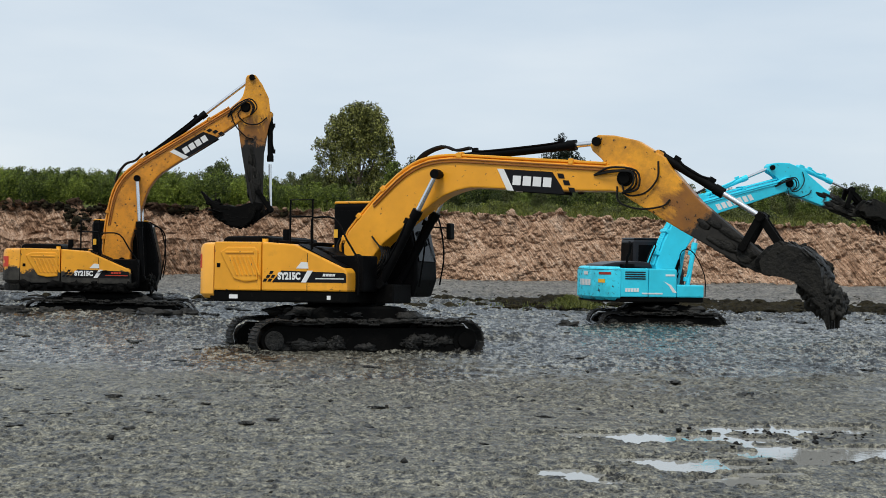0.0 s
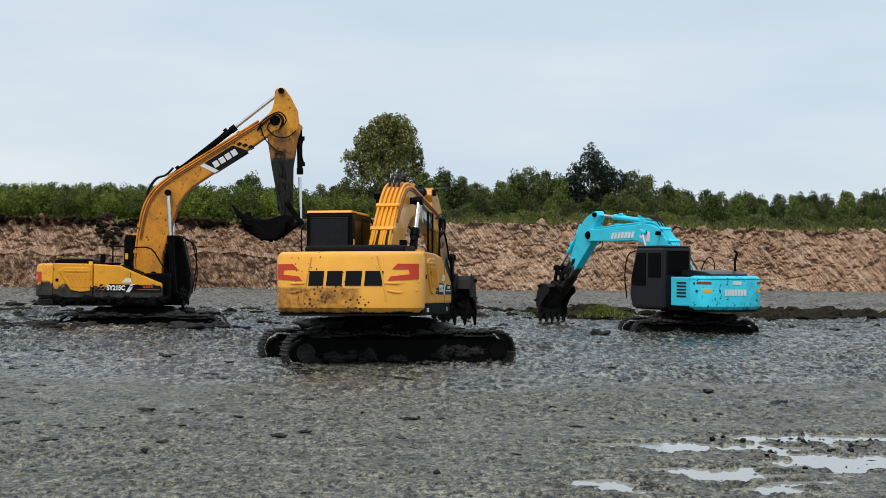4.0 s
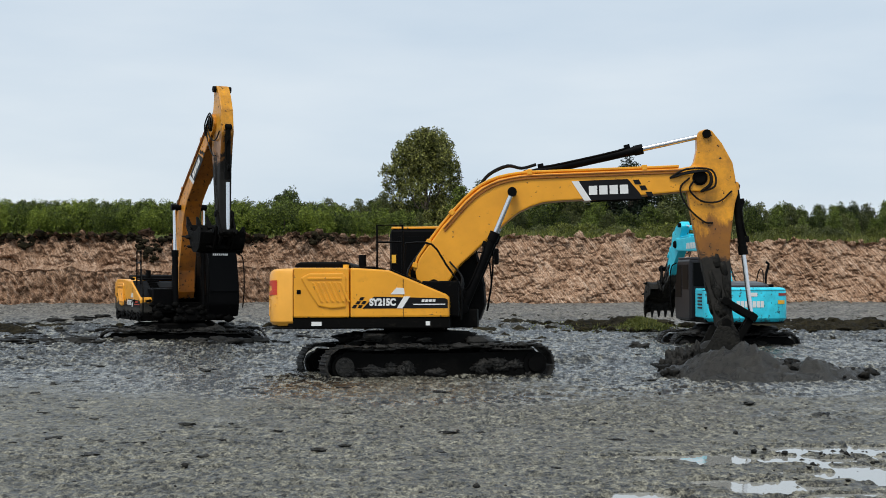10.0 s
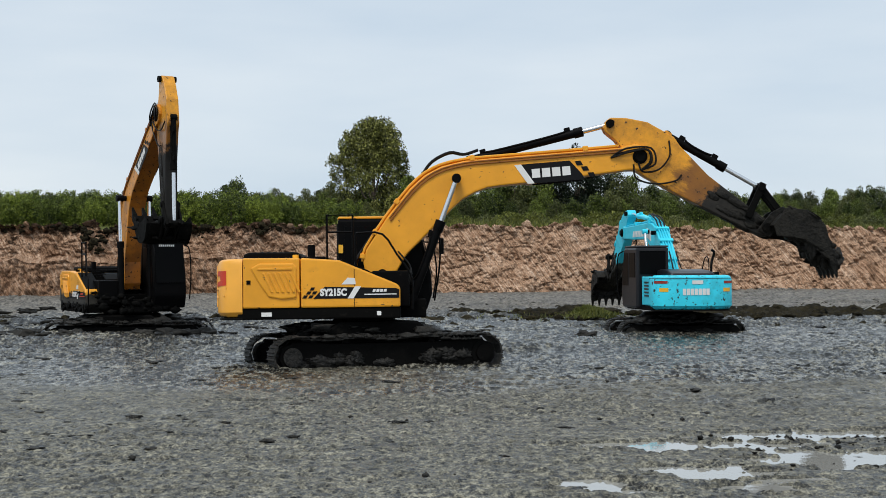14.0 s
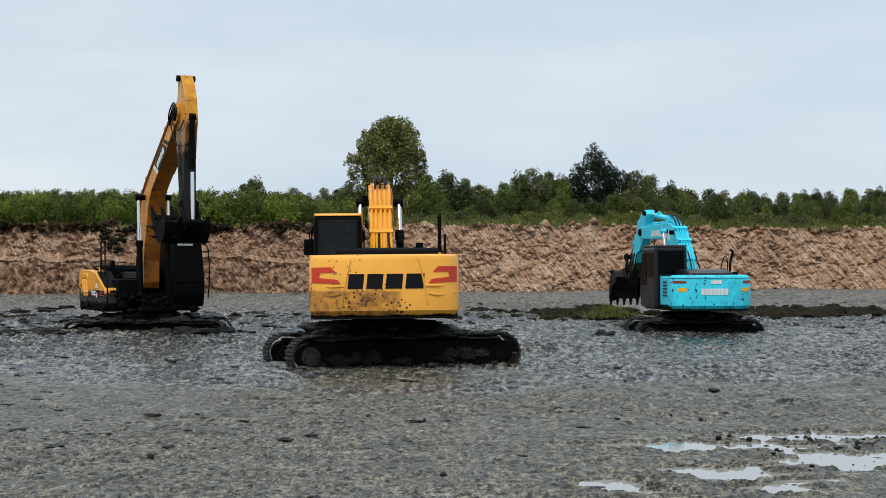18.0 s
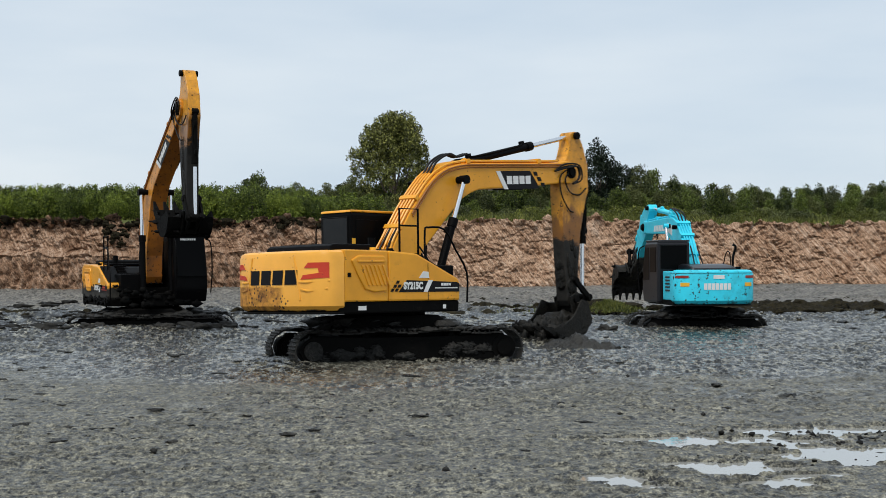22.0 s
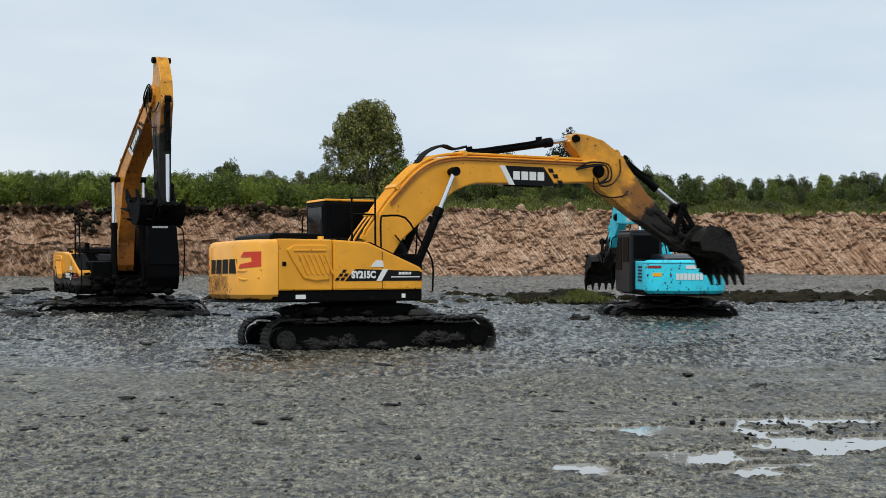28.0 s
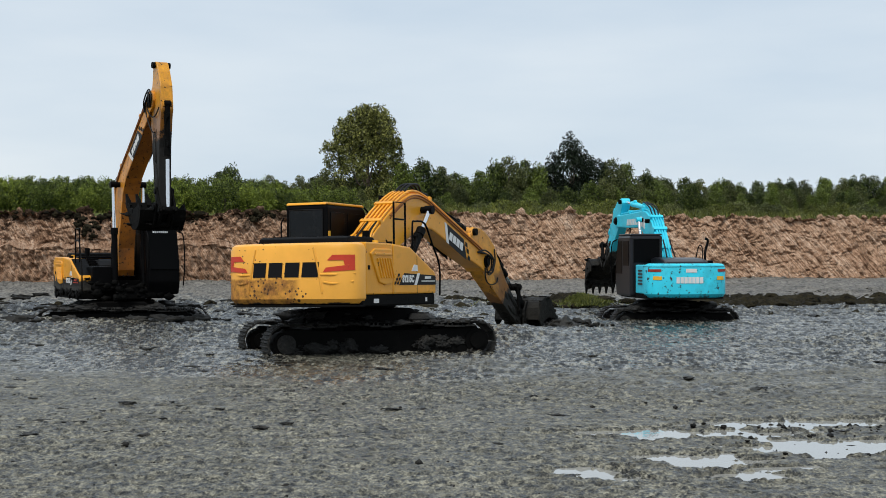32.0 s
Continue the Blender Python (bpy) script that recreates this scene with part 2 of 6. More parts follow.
def floor_mud():
    """The pit's wet floor: curdled mud, dull and fine-grained near the filming place, darker, wetter and glossy further
    out. Shade in its gaps and sheen on its crests are put into the colour.
    """
    m, n, l, b = material("wet_grey_mud", (0.08, 0.077, 0.066), 0.4, 0.0, 0.5)
    v = coords(n, l)
    sp, wet = n.new("ShaderNodeSeparateXYZ"), n.new("ShaderNodeMapRange")
    l.new(v, sp.inputs["Vector"])
    patch, big = fuzz(n, l, v, 0.22, 4, 0.55), fuzz(n, l, v, 1.3, 5, 0.62)
    close, grain = fuzz(n, l, coords(n, l, "Object", (0.6, 0.48, 1.0)), 23.0, 4, 0.62), fuzz(n, l, coords(n, l, "Object", (0.8, 0.48, 1.0)), 54.0, 2, 0.6)
    broad, streak = fuzz(n, l, coords(n, l, "Object", (0.66, 0.21, 1.0)), 10.0, 4, 0.66), fuzz(n, l, coords(n, l, "Object", (0.60, 0.13, 1.0)), 24.0, 3, 0.64)
    wet.inputs["From Min"].default_value, wet.inputs["From Max"].default_value = 19.0, 24.0
    l.new(maths(n, l, "ADD", sp.outputs["Y"], maths(n, l, "MULTIPLY", maths(n, l, "SUBTRACT", patch, 0.5), 30.0)), wet.inputs["Value"])
    far = wet.outputs["Result"]
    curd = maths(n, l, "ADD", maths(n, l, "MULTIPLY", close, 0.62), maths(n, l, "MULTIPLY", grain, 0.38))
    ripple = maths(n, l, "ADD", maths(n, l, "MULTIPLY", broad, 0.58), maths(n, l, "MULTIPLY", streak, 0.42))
    # same noise as the relief: low gaps painted as shaded, crests as catching light
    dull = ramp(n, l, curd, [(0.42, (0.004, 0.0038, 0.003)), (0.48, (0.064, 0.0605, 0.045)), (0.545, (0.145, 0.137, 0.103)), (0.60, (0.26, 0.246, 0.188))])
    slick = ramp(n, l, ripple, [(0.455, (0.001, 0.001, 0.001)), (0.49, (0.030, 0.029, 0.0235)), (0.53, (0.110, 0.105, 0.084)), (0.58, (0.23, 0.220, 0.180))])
    # churned ridges, longer and darker the further out, with shade painted in their hollows
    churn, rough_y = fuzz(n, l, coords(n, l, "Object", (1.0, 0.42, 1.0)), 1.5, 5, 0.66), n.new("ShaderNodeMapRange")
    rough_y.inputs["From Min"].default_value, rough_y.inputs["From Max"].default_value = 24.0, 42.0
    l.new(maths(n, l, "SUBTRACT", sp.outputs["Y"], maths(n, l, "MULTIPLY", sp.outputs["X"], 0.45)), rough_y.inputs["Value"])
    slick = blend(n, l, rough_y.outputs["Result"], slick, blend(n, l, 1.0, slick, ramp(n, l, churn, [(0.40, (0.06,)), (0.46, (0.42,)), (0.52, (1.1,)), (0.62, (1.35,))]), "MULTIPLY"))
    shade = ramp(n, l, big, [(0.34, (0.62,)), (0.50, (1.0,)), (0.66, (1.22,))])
    flat = n.new("ShaderNodeMapRange")
    flat.inputs["From Min"].default_value, flat.inputs["From Max"].default_value = 49.0, 56.0
    l.new(maths(n, l, "ADD", sp.outputs["Y"], maths(n, l, "MULTIPLY", maths(n, l, "SUBTRACT", big, 0.5), 14.0)), flat.inputs["Value"])
    drained = ramp(n, l, ripple, [(0.42, (0.035, 0.031, 0.025)), (0.50, (0.115, 0.104, 0.086)), (0.60, (0.20, 0.182, 0.152))])
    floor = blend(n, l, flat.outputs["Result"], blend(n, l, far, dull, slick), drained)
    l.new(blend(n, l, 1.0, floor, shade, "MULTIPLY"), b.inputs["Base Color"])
    gloss = blend(n, l, far, ramp(n, l, curd, [(0.44, (0.30,)), (0.56, (0.55,))]), ramp(n, l, ripple, [(0.44, (0.34,)), (0.56, (0.16,))]))
    l.new(blend(n, l, flat.outputs["Result"], gloss, (0.6, 0.6, 0.6)), b.inputs["Roughness"])
    relief(n, l, b, blend(n, l, far, curd, maths(n, l, "ADD", maths(n, l, "MULTIPLY", ripple, 0.75), maths(n, l, "MULTIPLY", churn, 1.6))), 1.0, 0.05)
    return m


M_MUD = floor_mud()
M_HEAP = mud_mat("fresh_turned_mud", (0.034, 0.032, 0.0265), (0.005, 0.005, 0.0045), (0.25, 0.5), 2.6, 0.06, 0.4)
M_SHOE = mud_mat("mud_caked_shoes", (0.022, 0.0205, 0.0175), (0.004, 0.004, 0.0036), (0.4, 0.7), 3.0, 0.04, 0.3)
M_CLOD = mud_mat("dark_mud", (0.034, 0.032, 0.028), (0.006, 0.006, 0.0055), (0.5, 0.8), 2.0, 0.025, 0.2)


M_MUDCOAT = mud_mat("wet_mud_coat", (0.019, 0.0175, 0.0145), (0.003, 0.003, 0.0027), (0.4, 0.7), 1.1, 0.05, 0.15)


def water_mat():
    m, n, l, b = material("puddle_water", (0.30, 0.295, 0.27), 0.03)
    b.inputs["Specular IOR Level"].default_value = 0.8
    relief(n, l, b, fuzz(n, l, coords(n, l), 9.0, 3), 0.05, 0.01)
    return m


M_WATER = water_mat()


def earth_mat():
    """Cut orange-brown subsoil with dark cracks and pits, their shade put into the colour; damp and browner towards the
    west, dark topsoil along its edge there.
    """
    m, n, l, b = material("orange_brown_earth", (0.35, 0.22, 0.13), 0.95, 0.0, 0.15)
    v = coords(n, l)
    big, mid = fuzz(n, l, v, 0.6, 6, 0.65), fuzz(n, l, v, 5.5, 7, 0.74)
    sp = n.new("ShaderNodeSeparateXYZ")
    l.new(v, sp.inputs["Vector"])
    shear = n.new("ShaderNodeCombineXYZ")
    l.new(maths(n, l, "MULTIPLY", maths(n, l, "ADD", sp.outputs["X"], maths(n, l, "MULTIPLY", sp.outputs["Z"], 0.7)), 5.0), shear.inputs["X"])
    l.new(maths(n, l, "MULTIPLY", sp.outputs["Z"], 0.5), shear.inputs["Z"])
    tooth = fuzz(n, l, shear.outputs["Vector"], 2.0, 4, 0.66)
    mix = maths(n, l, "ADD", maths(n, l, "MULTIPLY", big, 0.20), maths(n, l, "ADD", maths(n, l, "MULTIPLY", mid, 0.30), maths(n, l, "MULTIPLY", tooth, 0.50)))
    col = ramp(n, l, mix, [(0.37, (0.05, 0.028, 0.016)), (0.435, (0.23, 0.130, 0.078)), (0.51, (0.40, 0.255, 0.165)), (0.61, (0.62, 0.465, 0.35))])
    # pits of the fine relief painted dark, as shade would make them
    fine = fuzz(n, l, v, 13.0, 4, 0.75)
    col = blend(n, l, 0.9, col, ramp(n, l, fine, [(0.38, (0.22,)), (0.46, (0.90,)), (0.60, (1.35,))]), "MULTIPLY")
    west = n.new("ShaderNodeMapRange")
    west.inputs["From Min"].default_value, west.inputs["From Max"].default_value = -1.0, -9.0
    l.new(maths(n, l, "ADD", sp.outputs["X"], maths(n, l, "MULTIPLY", maths(n, l, "SUBTRACT", big, 0.5), 14.0)), west.inputs["Value"])
    damp = maths(n, l, "MULTIPLY", west.outputs["Result"], 0.34)
    col = blend(n, l, damp, col, blend(n, l, 1.0, col, (0.42, 0.36, 0.32), "MULTIPLY"))
    top = n.new("ShaderNodeMapRange")
    top.inputs["From Min"].default_value, top.inputs["From Max"].default_value = 3.42, 3.56
    l.new(maths(n, l, "ADD", sp.outputs["Z"], maths(n, l, "MULTIPLY", maths(n, l, "SUBTRACT", big, 0.54), 4.4)), top.inputs["Value"])
    col = blend(n, l, maths(n, l, "MULTIPLY", top.outputs["Result"], maths(n, l, "ADD", maths(n, l, "MULTIPLY", west.outputs["Result"], 0.85), 0.12)), col, blend(n, l, 1.0, col, (0.11, 0.10, 0.09), "MULTIPLY"))
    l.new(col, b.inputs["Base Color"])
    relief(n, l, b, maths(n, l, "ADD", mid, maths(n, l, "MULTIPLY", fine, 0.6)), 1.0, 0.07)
    return m


M_EARTH = earth_mat()
M_SPOIL = mud_mat("dark_brown_spoil", (0.036, 0.030, 0.016), (0.003, 0.0027, 0.002), (0.7, 0.95), 1.2, 0.12, 0.08)


def leaf_mat(name, dark, light):
    m, n, l, b = material(name, light, 0.55, 0.0, 0.3)
    g = n.new("ShaderNodeNewGeometry")
    o = n.new("ShaderNodeObjectInfo")
    mixed = maths(n, l, "ADD", maths(n, l, "MULTIPLY", g.outputs["Random Per Island"], 0.7), maths(n, l, "MULTIPLY", o.outputs["Random"], 0.3))
    l.new(ramp(n, l, mixed, [(0.22, dark), (0.62, tuple(0.35 * p + 0.65 * q for p, q in zip(light, dark))), (0.95, light)]), b.inputs["Base Color"])
    b.inputs["Transmission Weight"].default_value = 0.0
    return m


M_LEAF = leaf_mat("green_leaves", (0.005, 0.013, 0.002), (0.21, 0.27, 0.042))
M_LEAF_OLIVE = leaf_mat("olive_leaves", (0.022, 0.032, 0.008), (0.19, 0.205, 0.06))
M_LEAF_DARK = leaf_mat("dark_leaves", (0.003, 0.009, 0.003), (0.030, 0.050, 0.014))
M_LEAF_HEDGE = leaf_mat("bright_hedge_leaves", (0.006, 0.019, 0.002), (0.33, 0.41, 0.050))
M_LEAF_TREE = leaf_mat("pale_olive_leaves", (0.009, 0.014, 0.003), (0.36, 0.365, 0.090))
M_LEAF_SCRUB = leaf_mat("yellow_green_scrub", (0.035, 0.045, 0.006), (0.25, 0.27, 0.045))
M_GRASS = leaf_mat("field_grass_blades", (0.04, 0.055, 0.008), (0.27, 0.27, 0.055))
M_BARK = paint("grey_bark", (0.11, 0.085, 0.065), -0.2, 0.9)


def field_mat():
    m, n, l, b = material("grassy_soil", (0.09, 0.1, 0.03), 0.95)
    v = coords(n, l)
    l.new(ramp(n, l, fuzz(n, l, v, 0.5, 7, 0.7), [(0.35, (0.04, 0.06, 0.015)), (0.55, (0.10, 0.12, 0.03)), (0.75, (0.17, 0.13, 0.07))]), b.inputs["Base Color"])
    relief(n, l, b, fuzz(n, l, v, 5.0, 5), 0.8, 0.1)
    return m


M_FIELD = field_mat()


# ---- mesh helpers ----
def part(name, bm, mat, parent=None, label="", smooth=False):
    """Links a bmesh as one mesh object under a thing or a part."""
    me = bpy.data.meshes.new(name)
    bm.normal_update()
    bm.to_mesh(me)
    bm.free()
    me.materials.append(mat)
    if smooth:
        me.shade_smooth()
    ob = new(name, me)
    ob.parent = parent
    return tagged(ob, label) if label else ob


def thing(name, label, category, group="", m=None):
    ob = new(name)
    ob.empty_display_size = 0.3
    tagged(ob, label, category, group)
    if m is not None:
        ob.matrix_basis = m
    return ob


def slab(points, y0, y1, bevel=0.02, bm=None):
    """An outline in x and z, drawn out along y, with its edges rounded off."""
    bm = bm or bmesh.new()
    a = [bm.verts.new((x, y0, z)) for x, z in points]
    c = [bm.verts.new((x, y1, z)) for x, z in points]
    faces = [bm.faces.new(a), bm.faces.new(c[::-1])]
    k = len(points)
    for i in range(k):
        faces.append(bm.faces.new((a[i], c[i], c[(i + 1) % k], a[(i + 1) % k])))
    bmesh.ops.recalc_face_normals(bm, faces=faces)
    if bevel:
        edges = list({e for f in faces for e in f.edges})
        bmesh.ops.bevel(bm, geom=edges, offset=bevel, segments=2, affect="EDGES", profile=0.6, clamp_overlap=True)
    return bm


def box(x0, x1, y0, y1, z0, z1, bevel=0.015, bm=None):
    return slab([(x0, z0), (x1, z0), (x1, z1), (x0, z1)], y0, y1, bevel, bm)


def rod(p0, p1, r, seg=12, bm=None, r1=None):
    """A round bar from p0 to p1."""
    bm = bm or bmesh.new()
    p0, p1 = Vector(p0), Vector(p1)
    q = (p1 - p0).to_track_quat("Z", "Y").to_matrix().to_4x4()
    bmesh.ops.create_cone(bm, cap_ends=True, segments=seg, radius1=r, radius2=r if r1 is None else r1, depth=(p1 - p0).length, matrix=Matrix.Translation((p0 + p1) / 2) @ q)
    return bm


def tube(points, r, seg=8, bm=None, taper=1.0):
    """A bent pipe through the points, of one skin."""
    bm = bm or bmesh.new()
    pts = [Vector(p) for p in points]
    rings, k = [], len(pts)
    side = None
    for i, p in enumerate(pts):
        d = (pts[min(i + 1, k - 1)] - pts[max(i - 1, 0)]).normalized()
        ref = side if side is not None else (Vector((0, 1, 0)) if abs(d.y) < 0.9 else Vector((1, 0, 0)))
        u = d.cross(ref).normalized()
        side = u.cross(d).normalized()
        rr = r * (1 + (taper - 1) * i / max(1, k - 1))
        rings.append([bm.verts.new(p + (u * math.cos(2 * math.pi * j / seg) + side * math.sin(2 * math.pi * j / seg)) * rr) for j in range(seg)])
    for a, c in zip(rings, rings[1:]):
        for j in range(seg):
            bm.faces.new((a[j], a[(j + 1) % seg], c[(j + 1) % seg], c[j]))
    bm.faces.new(rings[0][::-1])
    bm.faces.new(rings[-1])
    return bm


def arc(points, steps=6):
    """A smooth line through the points."""
    pts = [Vector(p) for p in points]
    ext = [2 * pts[0] - pts[1], *pts, 2 * pts[-1] - pts[-2]]
    out = []
    for i in range(1, len(ext) - 2):
        p0, p1, p2, p3 = ext[i - 1:i + 3]
        for s in range(steps):
            t = s / steps
            out.append(0.5 * (2 * p1 + (p2 - p0) * t + (2 * p0 - 5 * p1 + 4 * p2 - p3) * t * t + (3 * p1 - p0 - 3 * p2 + p3) * t ** 3))
    return [*out, pts[-1]]


def lump(rx, ry, rz, seed=0, rough=0.25, sub=3, bm=None, at=(0, 0, 0), freq=1.6):
    """An uneven clod."""
    bm = bm or bmesh.new()
    made = bmesh.ops.create_icosphere(bm, subdivisions=sub, radius=1.0)["verts"]
    for v in made:
        s = Vector((seed * 7.31, seed * 3.17, seed * 1.73))
        k = 1 + rough * (noise.noise(v.co * freq + s) * 1.4 + 0.6 * noise.noise(v.co * freq * 3.1 + s))
        v.co = Vector((v.co.x * rx * k, v.co.y * ry * k, v.co.z * rz * k)) + Vector(at)
    return bm


def lattice(x, y, seed=0):
    """Smooth random heights between -1 and 1, for whole arrays of places."""
    xi, yi = np.floor(x).astype(np.int64), np.floor(y).astype(np.int64)
    fx, fy = x - xi, y - yi
    sx, sy = fx * fx * (3 - 2 * fx), fy * fy * (3 - 2 * fy)

    def dot(i, j):
        h = (i * 374761393 + j * 668265263 + seed * 974634777) & 0xFFFFFFFF
        h = ((h ^ (h >> 13)) * 1274126177) & 0xFFFFFFFF
        return ((h ^ (h >> 16)) & 0xFFFF) / 32767.5 - 1.0
    a = dot(xi, yi) * (1 - sx) + dot(xi + 1, yi) * sx
    c = dot(xi, yi + 1) * (1 - sx) + dot(xi + 1, yi + 1) * sx
    return a * (1 - sy) + c * sy


def rolling(x, y, scale, octaves=4, seed=0, gain=0.5):
    out, amp, tot = 0.0, 1.0, 0.0
    for o in range(octaves):
        out = out + amp * lattice(x / scale + 17.3 * o, y / scale - 9.1 * o, seed + o)
        tot += amp
        amp *= gain
        scale *= 0.47
    return out / tot


def sheet(name, X, Y, Z, mat, label="", kind="", smooth=True, category=""):
    """A grid of places as one surface."""
    r, c = X.shape
    me = bpy.data.meshes.new(name)
    v = np.stack([X, Y, Z], -1).reshape(-1, 3)
    i = np.arange(r * c).reshape(r, c)
    f = np.stack([i[:-1, :-1], i[:-1, 1:], i[1:, 1:], i[1:, :-1]], -1).reshape(-1, 4)
    me.from_pydata(v.tolist(), [], f.tolist())
    me.materials.append(mat)
    if smooth:
        me.shade_smooth()
    ob = new(name, me)
    return tagged(ob, label, category, "", kind)


# ---- the pit: mud floor, puddles, earth bank, field ----
def smooth01(a):
    a = np.clip(a, 0, 1)
    return a * a * (3 - 2 * a)


def toe(x):
    """Where the bank's foot stands, for a place along it."""
    return 71.0 + 0.17 * np.clip(x, -60, 60)


# puddles: place and half widths across and along the line of sight
PUDDLES = [(2.72, 15.15, 0.95, 0.34), (4.05, 15.95, 0.90, 0.34), (4.95, 16.1, 0.5, 0.25), (4.05, 13.95, 0.55, 0.48), (4.7, 14.2, 0.5, 0.4), (2.66, 13.15, 0.52, 0.34), (3.34, 12.65, 0.24, 0.16), (1.50, 12.46, 0.26, 0.20),
           (1.72, 12.1, 0.2, 0.12), (2.9, 12.2, 0.34, 0.26), (-2.35, 20.3, 0.55, 0.20), (3.6, 15.0, 0.3, 0.14)]


def mud_height(x, y):
    far = smooth01((y - 42) / 26.0)
    z = 0.5 * far
    ridge = smooth01((y - 19) / 14.0)
    z = z + 0.035 * rolling(x, y, 3.5, 4, 3)
    chop = rolling(x, y, 0.34, 4, 11, 0.62)
    wide = rolling(x * 0.8, y, 0.95, 5, 15, 0.62)
    calm = 0.55 + 0.45 * smooth01(0.5 + 1.6 * rolling(x, y, 5.0, 3, 17))
    curds = rolling(x * 0.5, y, 0.11, 3, 23, 0.55) * (1 - ridge) + rolling(x * 0.55, y, 0.22, 4, 27, 0.6) * ridge
    z = z + calm * ((0.050 + 0.10 * ridge) * (0.16 - np.abs(chop)) + (0.012 + 0.15 * ridge) * np.clip(wide, -0.15, 1) + (0.060 + 0.045 * ridge) * curds)
    z = z + 0.10 * far * np.clip(rolling(x, y, 2.2, 4, 31), 0, 1)
    # churned mud round the machines, and the worked ground before the large bucket
    for cx, cy, rx, ry, hh in ((-8.9, 39.6, 3.6, 3.6, 0.16), (7.0, 38.6, 2.8, 2.8, 0.10), (-3.6, 26.4, 1.2, 1.2, 0.05)):
        d = ((x - cx) / rx) ** 2 + ((y - cy) / ry) ** 2
        z = z + hh * np.exp(-d) * (0.8 + 0.8 * rolling(x, y, 0.9, 3, 41))
    z = z + 0.26 * np.exp(-((x - 1.6) / 2.6) ** 2 - ((y - 32.4) / 1.5) ** 2)
    # rough spoil strip before the bank
    strip = np.exp(-((y - 49.0 - 0.08 * x) / 2.4) ** 2)
    z = z + strip * (0.06 + 0.16 * np.clip(rolling(x, y, 1.5, 4, 51), -0.2, 1))
    # shallow hollows with ragged shores
    z = np.maximum(z, -0.045)
    hollow = np.zeros_like(z)
    for cx, cy, rx, ry in PUDDLES:
        hollow = np.maximum(hollow, np.exp(-((x - cx) / (rx * 1.25)) ** 2 - ((y - cy) / (ry * 1.25)) ** 2))
    ragged = hollow + (0.85 * rolling(x * 0.6, y, 0.26, 5, 57, 0.70) + 0.16 * rolling(x * 0.5, y, 0.9, 3, 59)) * smooth01(hollow / 0.12)
    sink = smooth01((ragged - 0.20) / 0.30)
    return z * (1 - 0.35 * sink) - 0.062 * sink


cols = np.concatenate([-np.geomspace(30, 0.34, 24), np.linspace(-0.335, 0.335, 720), np.geomspace(0.34, 30, 24)])
lines = np.concatenate([np.linspace(-4.2, 8.6, 16), 8.7 * (76.0 / 8.7) ** np.linspace(0, 1, 940)])
GX = cols[None, :] * (lines[:, None] + 5.0)
GY = np.repeat(lines[:, None], len(cols), 1)
keep = np.minimum(GY, toe(GX) + 2.5)
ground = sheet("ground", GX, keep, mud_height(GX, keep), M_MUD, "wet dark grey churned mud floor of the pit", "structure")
BX, BY = np.meshgrid(np.linspace(-400, 400, 20), np.linspace(-400, -4.0, 12))
sheet("ground", BX, BY, np.zeros_like(BX), M_MUD, "wet dark grey mud behind the filming place", "structure")
WX, WY = np.meshgrid(np.linspace(-4.0, 7.5, 6), np.linspace(10.5, 20.5, 6))
sheet("water", WX, WY, np.full_like(WX, -0.047), M_WATER, "shallow grey puddle water reflecting the sky", "structure")


